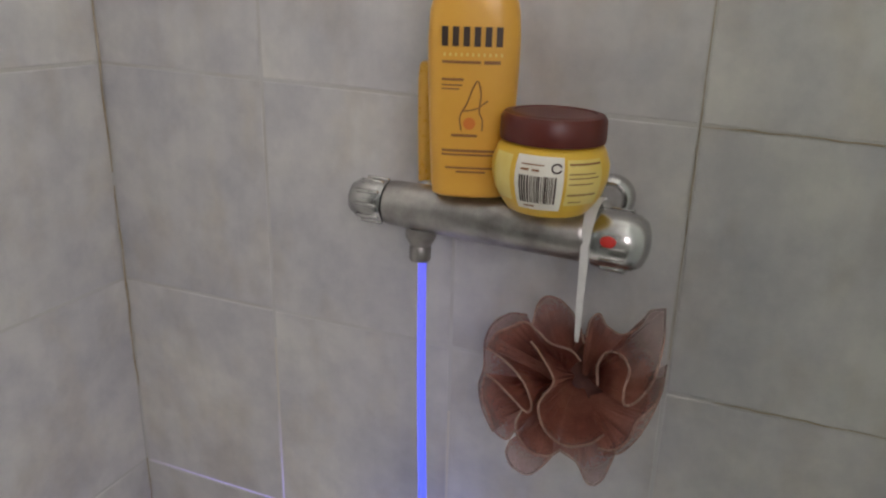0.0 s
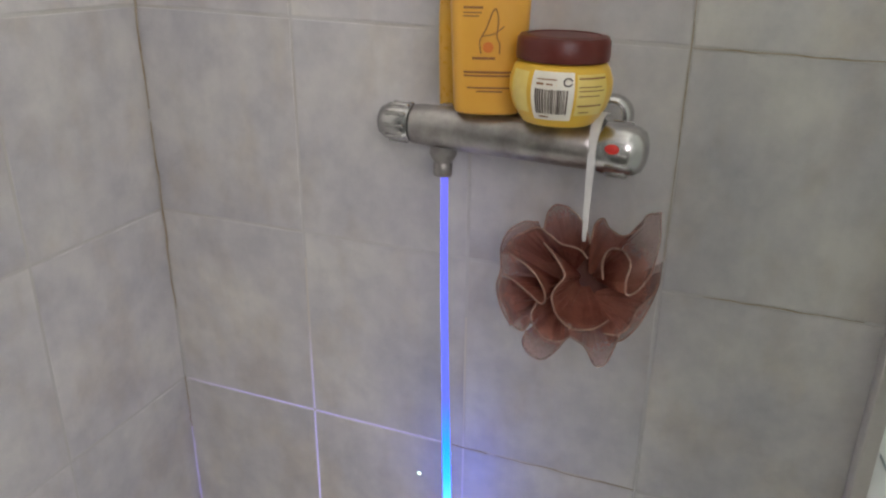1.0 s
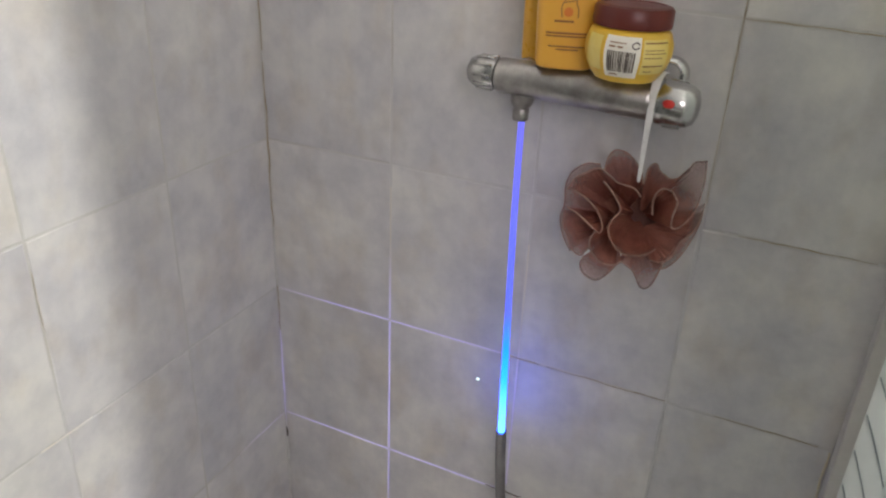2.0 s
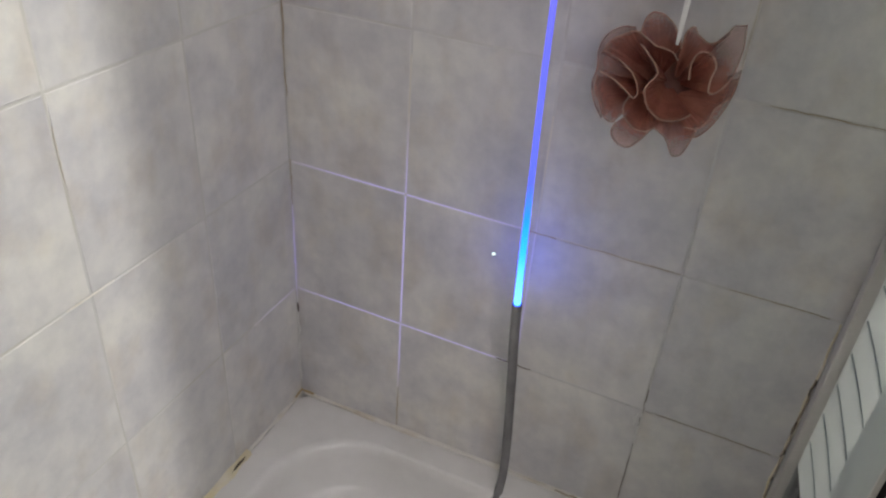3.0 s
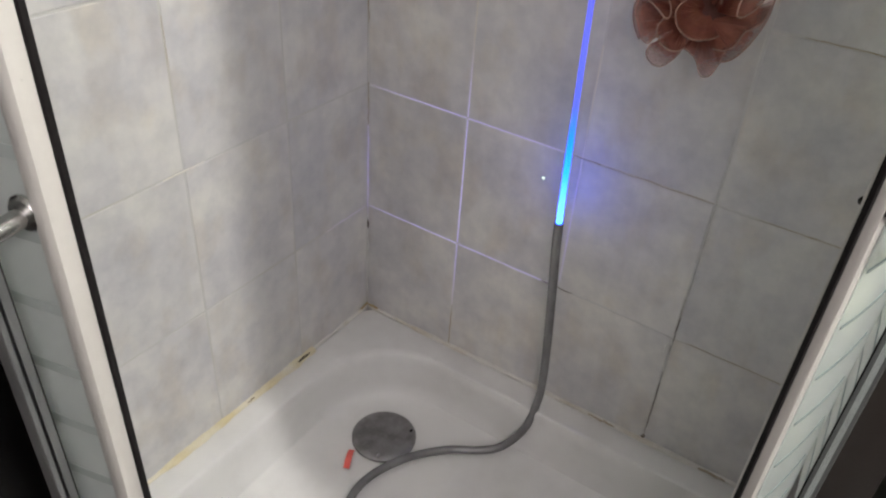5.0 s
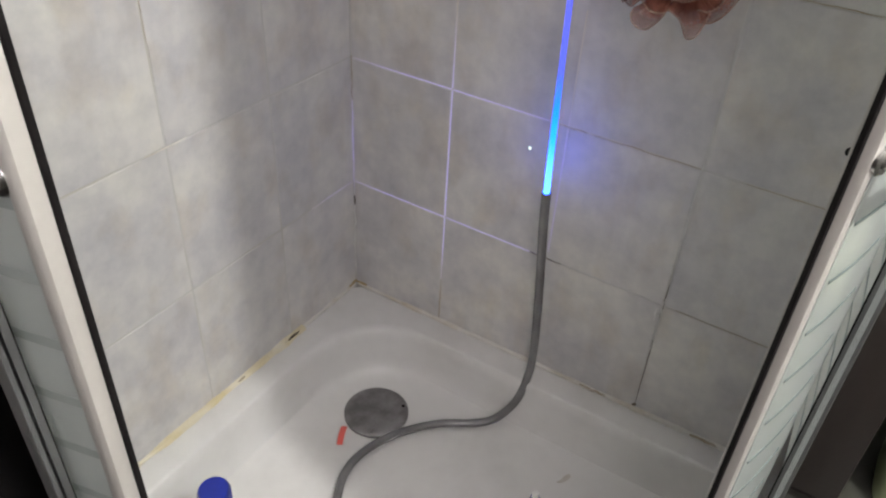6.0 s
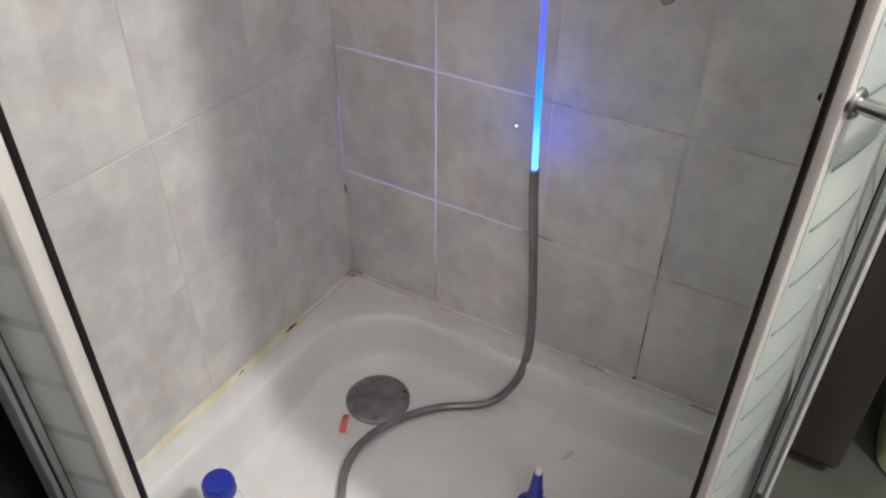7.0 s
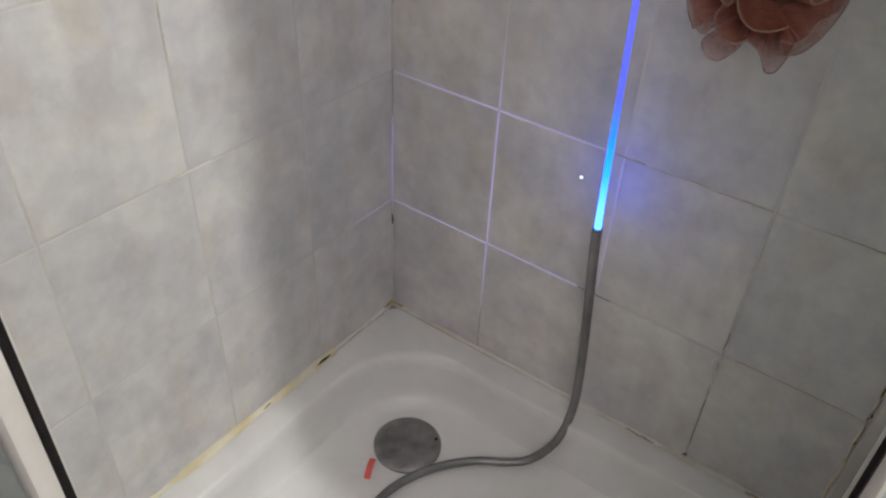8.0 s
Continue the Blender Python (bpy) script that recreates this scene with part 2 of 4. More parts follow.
FLOOR = surface("floor_stoneware", (0.042, 0.042, 0.036), (0.068, 0.067, 0.057), 6, 0.45, bump=0.1)
DARK_WOOD = surface("dark_brown_laminate", (0.016, 0.011, 0.010), (0.030, 0.022, 0.019), 8, 0.4, bump=0.1, stretch=(1, 1, 0.15))
PALE_GREEN = surface("pale_green_plastic", (0.52, 0.57, 0.34), (0.62, 0.66, 0.43), 8, 0.45)
OPAL = glow_material("opal_globe", [(0.0, (1.0, 0.95, 0.85)), (1.0, (1.0, 0.95, 0.85))], 0, 3, strength=3.0, body=(0.8, 0.8, 0.8))
SPECK = glow_material("glowing_speck", [(0.0, (0.75, 1.0, 0.8)), (1.0, (0.75, 1.0, 0.8))], 0, 3, strength=1.6)
LIT_HOSE = glow_material("lit_hose", [(0.0, (0.022, 0.11, 1.0)), (0.09, (0.014, 0.075, 0.85)), (0.20, (0.001, 0.046, 0.48)), (0.31, (0.0, 0.026, 0.19)), (0.43, (0.008, 0.0115, 0.085)), (1.0, (0.0115, 0.0115, 0.075))], 0.546, 0.985, strength=14.0, body=(0.05, 0.05, 0.09))


# ---- building helpers ----
def mesh_of(bm, mat, smooth=True):
    me = bpy.data.meshes.new("mesh")
    bmesh.ops.recalc_face_normals(bm, faces=bm.faces)
    bm.to_mesh(me)
    bm.free()
    me.materials.append(mat)
    if smooth:
        me.polygons.foreach_set("use_smooth", [True] * len(me.polygons))
        me.set_sharp_from_angle(angle=radians(38))
    return me


def part(name, bm, mat, parent=None, label="", smooth=True):
    ob = new(name, mesh_of(bm, mat, smooth))
    if parent is not None:
        ob.parent = parent
    if label:
        tagged(ob, label=label)
    return ob


def thing(name, m, label, category, group="", kind=""):
    ob = new(name)
    ob.empty_display_size = 0.05
    ob.matrix_world = m
    return tagged(ob, label, category, group, kind)


def box(lo, hi, bevel=0.0, bm=None, segments=2):
    bm = bm or bmesh.new()
    made = bmesh.ops.create_cube(bm, size=1)["verts"]
    for v in made:
        v.co = Vector([a + (c + 0.5) * (b - a) for a, b, c in zip(lo, hi, v.co)])
    if bevel:
        edges = list({e for v in made for e in v.link_edges})
        bmesh.ops.bevel(bm, geom=edges, offset=bevel, segments=segments, profile=0.5, affect="EDGES")
    return bm


def rings(bm, loops, close=True, cap_first=True, cap_last=True):
    """Skin a list of equal point loops."""
    vs = [[bm.verts.new(p) for p in loop] for loop in loops]
    n = len(vs[0])
    for a, b in zip(vs, vs[1:]):
        for i in range(n if close else n - 1):
            j = (i + 1) % n
            bm.faces.new((a[i], a[j], b[j], b[i]))
    if cap_first:
        bm.faces.new(vs[0][::-1])
    if cap_last:
        bm.faces.new(vs[-1])
    return bm


def lathe(profile, n=32, bm=None, m=None, cap=True):
    """Turn (radius, height) pairs round z."""
    m = m or Matrix()
    loops = [[m @ Vector((r * math.cos(2 * math.pi * i / n), r * math.sin(2 * math.pi * i / n), z)) for i in range(n)] for r, z in profile]
    return rings(bm or bmesh.new(), loops, True, cap, cap)


def loft(sections, n=40, power=2.6, bm=None):
    """Stack rounded-rectangle sections (height, half width, half depth)."""
    loops = []
    for z, w, d in sections:
        loop = []
        for i in range(n):
            a = 2 * math.pi * i / n
            c, s = math.cos(a), math.sin(a)
            loop.append(Vector((w * math.copysign(abs(c) ** (2 / power), c), d * math.copysign(abs(s) ** (2 / power), s), z)))
        loops.append(loop)
    return rings(bm or bmesh.new(), loops)


def smooth_line(points, per=8):
    pts = [Vector(p) for p in points]
    pts = [2 * pts[0] - pts[1]] + pts + [2 * pts[-1] - pts[-2]]
    out = []
    for a, b, c, d in zip(pts, pts[1:], pts[2:], pts[3:]):
        for k in range(per):
            t = k / per
            out.append(0.5 * (2 * b + (c - a) * t + (2 * a - 5 * b + 4 * c - d) * t * t + (3 * b - a - 3 * c + d) * t ** 3))
    return out + [pts[-2]]


def tube(line, radius, n=14, bm=None, flat=1.0, rib=0.0, end=None):
    loops, side = [], Vector((1, 0, 0.01))
    for i, p in enumerate(line):
        ahead = (line[min(i + 1, len(line) - 1)] - line[max(i - 1, 0)]).normalized()
        side = (side - ahead * side.dot(ahead)).normalized()
        up = ahead.cross(side)
        r = (radius + ((radius if end is None else end) - radius) * i / (len(line) - 1)) * (1 - rib * (i % 2))
        loops.append([p + side * (r * math.cos(2 * math.pi * k / n)) + up * (r * flat * math.sin(2 * math.pi * k / n)) for k in range(n)])
    return rings(bm or bmesh.new(), loops)


# ---- the shower's two tiled walls ----
TL, TH, ROW0 = 0.197, 0.2408, 0.393
JOINT, TOP = 0.0027, 2.32
ROWS_Z = [0.15] + [ROW0 + TH * k for k in range(8)] + [TOP]
COURSE_FALL = [0.0, 0.016, 0.014, 0.010, 0.026, 0.026, 0.026, 0.026, 0.026, 0.0]  # how far each course of the back wall falls per metre, fitted to the camera's view


def joint_z(k, x):
    """Height of the joint under course k of the back wall."""
    return ROWS_Z[k] - COURSE_FALL[k] * x


wall_north = part("wall_north", box((-0.12, 0.0006, 0.0), (0.862, 0.48, TOP)), GROUT, smooth=False)
tagged(wall_north, "shower back wall in grey marbled ceramic tiles with stained joints", "wall", kind="structure")
wall_west = part("wall_west", box((-0.12, -1.9, 0.0), (-0.0006, 0.0006, TOP)), GROUT_PALE, smooth=False)
tagged(wall_west, "shower side wall in pale marbled ceramic tiles", "wall", kind="structure")

# ---- the rest of the bathroom, mostly unseen: added to close the room and shape the bounced light ----
wall_alcove = tagged(part("wall_alcove", box((0.862, 0.48, 0), (2.5, 0.6, TOP)), PLASTER, smooth=False), "plain painted bathroom wall beside the shower", "wall", kind="structure")
wall_east = tagged(part("wall_east", box((2.4, -1.9, 0), (2.52, 0.48, TOP)), PLASTER, smooth=False), "plain painted bathroom wall", "wall", kind="structure")
bm = bmesh.new()
for lo, hi in (((-0.12, -2.02, 0), (1.1, -1.9, TOP)), ((2.0, -2.02, 0), (2.52, -1.9, TOP)), ((1.1, -2.02, 0), (2.0, -1.9, 1.46)), ((1.1, -2.02, 2.18), (2.0, -1.9, TOP))):
    box(lo, hi, bm=bm)
wall_south = tagged(part("wall_south", bm, PLASTER, smooth=False), "unseen bathroom wall, opened for the added fill lamp", "wall", kind="structure")
floor = tagged(part("floor", box((-0.12, -2.02, -0.1), (2.52, 0.6, 0.0)), FLOOR, smooth=False), "grey-brown stoneware bathroom floor", "floor", kind="structure")
ceiling = tagged(part("ceiling", box((-0.12, -2.02, TOP), (2.52, 0.6, TOP + 0.1)), CEILING, smooth=False), "white painted bathroom ceiling", "ceiling", kind="structure")
# no window is known here; this one only houses the added fill lamp
fill_window = thing("fill_window", pose(1.55, -1.96, 1.82), "added unseen window round the fill lamp", "window", kind="structure")
for lo, hi in (((-0.45, -0.03, -0.36), (-0.40, 0.03, 0.36)), ((0.40, -0.03, -0.36), (0.45, 0.03, 0.36)), ((-0.40, -0.03, 0.31), (0.40, 0.03, 0.36)), ((-0.40, -0.03, -0.36), (0.40, 0.03, -0.31))):
    part("window_frame", box(lo, hi, 0.004), WHITE_FRAME, fill_window)
globe = thing("ceiling_light", pose(1.62, -0.64, TOP), "round opal glass ceiling light, lit", "lamp")
part("base", lathe([(0.07, -0.002), (0.07, -0.03), (0.05, -0.04)], 28), WHITE_PLASTIC, globe)
part("shade", lathe([(0.045, -0.036), (0.075, -0.045), (0.085, -0.06), (0.075, -0.075), (0.03, -0.084)], 28), OPAL, globe)

# ---- shower tray ----
CX, CY = 0.26, -0.26
R_FIX, R_DOOR, R_TRAY = 0.565, 0.546, 0.588


def inside(x, y, inset, r):
    """Whether a point lies in the tray's outline drawn in by inset, with a rounding r in the wall corner."""
    if x < inset or y > -inset:
        return False
    a, b = inset + r, -(inset + r)
    if x < a and y > b and (x - a) ** 2 + (y - b) ** 2 > r * r:
        return False
    for p, q in ((x, y), (-y, -x)):
        # straight ends along the walls, with small roundings where they meet the bow
        if p > CX + R_TRAY - inset:
            return False
    if x > CX and y < CY and (x - CX) ** 2 + (y - CY) ** 2 > (R_TRAY - inset) ** 2:
        return False
    return True


def outline(inset, r, z, n=160):
    loop, c = [], Vector((0.36, -0.36))
    for i in range(n):
        a = 2 * math.pi * (i + 0.5) / n
        w = Vector((math.cos(a), math.sin(a)))
        lo, hi = 0.0, 1.2
        for _ in range(24):
            mid = (lo + hi) / 2
            p = c + w * mid
            lo, hi = (mid, hi) if inside(p.x, p.y, inset, r) else (lo, mid)
        p = c + w * lo
        loop.append(Vector((p.x, p.y, z)))
    return loop


tray = thing("shower_tray", pose(0, 0, 0), "white acrylic quadrant shower tray with a deep basin", "shower tray")
shape = [(0.0, 0.004, 0.0), (0.0, 0.004, 0.143), (0.004, 0.006, 0.1495), (0.012, 0.014, 0.1505), (0.032, 0.11, 0.1492), (0.047, 0.15, 0.1480), (0.0515, 0.16, 0.1462), (0.0545, 0.163, 0.141), (0.0565, 0.166, 0.124), (0.0600, 0.17, 0.088), (0.0640, 0.174, 0.068), (0.0710, 0.176, 0.0570), (0.083, 0.178, 0.0532), (0.12, 0.17, 0.0518), (0.22, 0.08, 0.0505)]
part("rim", rings(bmesh.new(), [outline(i + 0.001, r, z) for i, r, z in shape[:6]], True, True, False), TRAY, tray)
part("basin", rings(bmesh.new(), [outline(i + 0.001, r, z) for i, r, z in shape[5:]], True, False, True), TRAY, tray)


def bead(a, b, mat, parent, name, rad=0.006, seed=0):
    """A hand-drawn bead of caulk from a to b, with an uneven width."""
    rng, line = random.Random(seed), []
    a, b = Vector(a), Vector(b)
    count = int((b - a).length / 0.012)
    bm, loops = bmesh.new(), []
    along = (b - a).normalized()
    out = Vector((0, 0, 1)).cross(along)
    for i in range(count + 1):
        p = a.lerp(b, i / count)
        r = rad * (0.75 + 0.55 * noise.noise(p * 23 + Vector((seed, 0, 0))) + 0.25 * rng.random())
        loops.append([p + out * (r * math.cos(t)) + Vector((0, 0, r * 0.8 * math.sin(t))) for t in [2 * math.pi * k / 8 for k in range(8)]])
    return part(name, rings(bm, loops), mat, parent)


caulk = thing("caulk", pose(0, 0, 0), "yellowed and mouldy caulk line between tiles and shower tray", "caulk", kind="structure")
bead((0.002, -0.006, 0.152), (0.002, -0.17, 0.152), CAULK_WHITE, caulk, "bead", 0.0050, 1)
bead((0.002, -0.17, 0.152), (0.002, -0.84, 0.152), CAULK_YELLOW, caulk, "bead", 0.0095, 2)
bead((0.006, -0.002, 0.152), (0.84, -0.002, 0.152), CAULK_WHITE, caulk, "bead", 0.0050, 3)


def smear(name, a, b, width, mat, parent, seed, depth=0.0012, normal=(0, -1, 0)):
    """A thin ragged crust on a wall from a to b."""
    a, b, nrm = Vector(a), Vector(b), Vector(normal)
    along = (b - a).normalized()
    across = along.cross(nrm)
    count = max(4, int((b - a).length / 0.006))
    loops = []
    for i in range(count + 1):
        f = i / count
        p = a.lerp(b, f) + across * (width * 0.5 * noise.noise(Vector((f * 9, seed * 3.1, 0))))
        w = width * (0.25 + 0.55 * abs(noise.noise(Vector((f * count * 0.23, seed * 1.7, 4)))) + 0.35 * math.sin(math.pi * f))
        loops.append([p - across * w * 0.5, p + nrm * depth - across * w * 0.2, p + nrm * depth + across * w * 0.2, p + across * w * 0.5])
    return part(name, rings(bmesh.new(), loops, False, False, False), mat, parent)


# mould, rust and lime in the joints
stains = wall_north
smear("grime", (0.6, 0.0004, 0.35), (0.6, 0.0004, 0.425), 0.0026, GRIME, stains, 1)
smear("rust", (0.6, 0.0008, 0.16), (0.6, 0.0008, 0.34), 0.0024, GRIME, stains, 81)
smear("mould", (0.6, 0.0, 0.152), (0.6, 0.0, 0.164), 0.009, GRIME, stains, 2)
smear("lime", (0.592, -0.0002, 0.35), (0.594, -0.0002, 0.375), 0.006, LIME, stains, 3)
smear("lime", (0.601, 0.0, 0.28), (0.6, 0.0, 0.40), 0.0026, LIME, stains, 5)
smear("lime", (0.601, 0.0, 0.46), (0.6, 0.0, 0.69), 0.0026, LIME, stains, 15)
smear("rust", (0.0045, -0.0045, 0.74), (0.0045, -0.0045, 0.985), 0.0040, RUST, stains, 4)
smear("rust", (0.0045, -0.0045, 1.00), (0.0045, -0.0045, 1.36), 0.0038, RUST, stains, 14)
smear("lime", (0.004, -0.004, 0.18), (0.004, -0.004, 0.38), 0.006, LIME, stains, 6)
smear("mould", (0.005, -0.005, 0.345), (0.005, -0.005, 0.365), 0.006, MOULD, stains, 7)
smear("mould", (0.005, -0.005, 0.56), (0.005, -0.005, 0.64), 0.003, RUST, stains, 8)
smear("rust", (0.004, -0.004, 0.159), (0.030, -0.003, 0.157), 0.011, OCHRE, stains, 9)
smear("rust", (0.003, -0.028, 0.158), (0.004, -0.004, 0.161), 0.013, OCHRE, wall_west, 92, normal=(1, 0, 0))
smear("rust", (0.2, 0.0008, 0.156), (0.2, 0.0008, 0.235), 0.005, RUST, stains, 10)
for n_row, (x0, x1, z) in enumerate(((0.62, 0.78, 1), (0.66, 0.78, 2), (0.64, 0.78, 3), (0.60, 0.80, 4), (0.385, 0.43, 2), (0.368, 0.425, 1), (0.44, 0.6, 2))):
    smear("rust", (x0, 0.0002 if n_row in (4, 5) else 0.0010, joint_z(z, x0)), (x1, 0.0002 if n_row in (4, 5) else 0.0010, joint_z(z, x1)), 0.0026 if n_row < 4 else 0.0030, GRIME if n_row == 5 else RUST, stains, 20 + n_row)
smear("mould", (0.6, 0.0010, 1.00), (0.6, 0.0010, 1.13), 0.0022, RUST, stains, 31)
smear("rust", (0.6, 0.0010, 0.90), (0.6, 0.0010, 1.36), 0.0018, RUST, stains, 33)
for k, (y0, y1) in enumerate(((-0.185, -0.222), (-0.328, -0.345))):
    smear("mould", (0.0085, y0, 0.1585), (0.0090, y1, 0.1585), 0.006, MOULD if k == 0 else RUST, wall_west, 40 + k, normal=(0.7, 0, 0.7))
smear("mould", (0.55, -0.007, 0.1555), (0.50, -0.006, 0.155), 0.006, RUST, stains, 50, normal=(0, -0.7, 0.7))
smear("mould", (0.745, -0.007, 0.1555), (0.70, -0.006, 0.155), 0.006, RUST, stains, 51, normal=(0, -0.7, 0.7))
smear("rust", (0.0006, -0.394, 0.775), (0.0006, -0.394, 0.84), 0.0020, CAULK_WHITE, wall_west, 60, normal=(1, 0, 0))
smear("rust", (0.0004, -0.36, ROW0 + TH), (0.0004, -0.43, ROW0 + TH), 0.003, CAULK_WHITE, wall_west, 61, normal=(1, 0, 0))

smear("smudge", (0.549, -0.116, 0.0535), (0.535, -0.142, 0.0535), 0.011, SMUDGE, tray, 95, depth=0.0002, normal=(0, 0, 1))

# the stained caulk between the tiles and the wall profile of the enclosure
smear("rust", (0.7935, -0.0004, 0.16), (0.7935, -0.0004, 0.62), 0.0065, CAULK_YELLOW, stains, 70)
smear("rust", (0.7935, -0.0010, 0.30), (0.7935, -0.0010, 0.53), 0.0042, RUST, stains, 71)
for n_row, (z0, z1) in enumerate(((0.43, 0.455), (0.335, 0.345), (0.385, 0.40), (0.50, 0.53), (0.17, 0.19))):
    smear("mould", (0.793, -0.0016, z0), (0.7938, -0.0016, z1), 0.0045, MOULD, stains, 72 + n_row)

# joint strips whose violet glow is painted in as emission; no violet lamp lights them
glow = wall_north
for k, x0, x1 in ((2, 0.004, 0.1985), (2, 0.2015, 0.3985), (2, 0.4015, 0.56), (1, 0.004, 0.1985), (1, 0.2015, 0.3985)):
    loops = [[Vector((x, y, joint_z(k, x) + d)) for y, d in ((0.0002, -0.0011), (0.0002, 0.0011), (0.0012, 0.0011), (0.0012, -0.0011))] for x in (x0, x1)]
    part("grout_line", rings(bmesh.new(), loops), GLOW_GROUT, glow, "grout line with a painted violet-blue glow", smooth=False)
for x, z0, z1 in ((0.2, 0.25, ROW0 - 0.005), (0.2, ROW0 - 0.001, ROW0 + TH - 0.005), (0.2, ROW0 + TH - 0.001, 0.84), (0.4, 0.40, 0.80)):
    part("grout_line", box((x - 0.0011, 0.0002, z0), (x + 0.0011, 0.0012, z1)), GLOW_GROUT, glow, "grout line with a painted violet-blue glow", smooth=False)
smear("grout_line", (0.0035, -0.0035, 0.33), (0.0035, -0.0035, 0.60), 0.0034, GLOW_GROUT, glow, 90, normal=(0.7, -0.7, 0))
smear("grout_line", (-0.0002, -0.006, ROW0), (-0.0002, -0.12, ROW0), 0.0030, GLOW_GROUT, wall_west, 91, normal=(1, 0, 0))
# a bright dot on the tiles, its shine put in as emission
speck = tagged(part("glowing_speck", lathe([(0.0005, 0), (0.0018, 0.0004), (0.0024, 0.0010), (0.0014, 0.0015)], 10, m=pose(0.344, 0.0002, 0.575, 90, 0, 0)), SPECK), "tiny greenish shining speck on the tiles", "speck")

# ---- shower enclosure: bowed fixed panes and two sliding doors pushed open ----
def polar(radius, degrees, z):
    a = radians(degrees)
    return Vector((CX + radius * math.cos(a), CY + radius * math.sin(a), z))


def bow(radius, thick, a0, a1, z0, z1, n=24, bm=None):
    loops = []
    for i in range(n + 1):
        a = a0 + (a1 - a0) * i / n
        loops.append([polar(radius - thick / 2, a, z0), polar(radius + thick / 2, a, z0), polar(radius + thick / 2, a, z1), polar(radius - thick / 2, a, z1)])
    return rings(bm or bmesh.new(), loops)


def stile_mesh(r0, r1, a, span, z0, z1, bevel=0.003):
    """An upright profile on the bow, span metres along it."""
    bm = box((r0, 0, z0), (r1, span, z1), bevel)
    turn = pose(CX, CY, 0, 0, 0, a)
    bmesh.ops.transform(bm, matrix=turn, verts=bm.verts)
    return bm


Z0, Z1 = 0.152, 1.86
STRIPES = [0.405 + 0.05 * k for k in range(13)]


def fixed_bow(sign, off, thick, free, z0, z1, reach=0.003):
    """A strip along a fixed pane: flattening out from the bow towards the wall; reach is its gap to the wall."""
    line = []
    for i in range(15):
        y = -reach + (CY + reach) * i / 14
        f = (y - CY) / -CY
        line.append((CX + R_FIX - 0.016 * f * f, y, -0.17 * f))
    line += [(CX + R_FIX * math.cos(radians(a)), CY + R_FIX * math.sin(radians(a)), radians(-a)) for a in [free * k / 8 for k in range(1, 9)]]
    loops = []
    for x, y, tilt in line:
        out = Vector((math.cos(tilt), -math.sin(tilt)))
        loop = [(Vector((x, y)) + out * (off + d), z) for d, z in ((-thick / 2, z0), (thick / 2, z0), (thick / 2, z1), (-thick / 2, z1))]
        loops.append([Vector((p.x, p.y, z)) if sign > 0 else Vector((-p.y, -p.x, z)) for p, z in loop])
    return rings(bmesh.new(), loops)


def fixed_side(name, sign, free):
    """A fixed pane from the wall to its free stile; sign 1 beside the back wall, -1 beside the side wall."""
    at = lambda a: a if sign > 0 else -90.0 - a
    side = thing(name, pose(0, 0, 0), "fixed bowed shower pane of striped frosted glass in an aluminium frame" if sign > 0 else "fixed bowed shower pane of clear grey glass in an aluminium frame", "shower screen", "shower enclosure")
    if sign > 0:
        pane = part("pane", fixed_bow(sign, 0, 0.005, free, 0.405, Z1 - 0.03), FROSTED, side, "frosted glass with thin horizontal stripes")
        part("lower_pane", fixed_bow(sign, 0, 0.005, free, Z0 + 0.03, 0.4045), CLEAR, side, "clear grey glass")
        for z in STRIPES[1:]:
            part("etched_stripe", fixed_bow(sign, 0, 0.0064, -1.0, z - 0.0014, z + 0.0014, 0.034), ETCH, pane)
    else:
        # clear glass, so that the added dark box shows through
        part("pane", fixed_bow(sign, 0, 0.005, free, Z0 + 0.03, Z1 - 0.03), CLEAR, side, "clear grey glass")
    part("bottom_rail", fixed_bow(sign, 0.004, 0.022, free, Z0 - 0.002, Z0 + 0.03), WHITE_FRAME, side)
    part("top_rail", fixed_bow(sign, 0.004, 0.022, -45.0, Z1 - 0.03, Z1), WHITE_FRAME, side)
    # the wall profile lies flat against the tiles
    lo, hi = (0.796, -0.028, Z0), (0.832, 0.0, Z1)
    if sign < 0:
        lo, hi = (0.0, -0.832, Z0), (0.028, -0.796, Z1)
    part("wall_profile", box(lo, hi, 0.003), WHITE_FRAME, side)
    a = at(free)
    turn = 0 if sign > 0 else math.degrees(0.010 / R_FIX)
    stile = part("free_stile", stile_mesh(R_FIX - 0.006, R_FIX + 0.006, a - turn, 0.010, Z0, Z1, 0.001), ALU, side, "grey aluminium edge profile")
    part("gasket", stile_mesh(R_FIX - 0.0078, R_FIX - 0.0056, a - turn + 0.15, 0.007, Z0 + 0.002, Z1 - 0.002, 0.0005), BLACK_SEAL, stile)
    return side


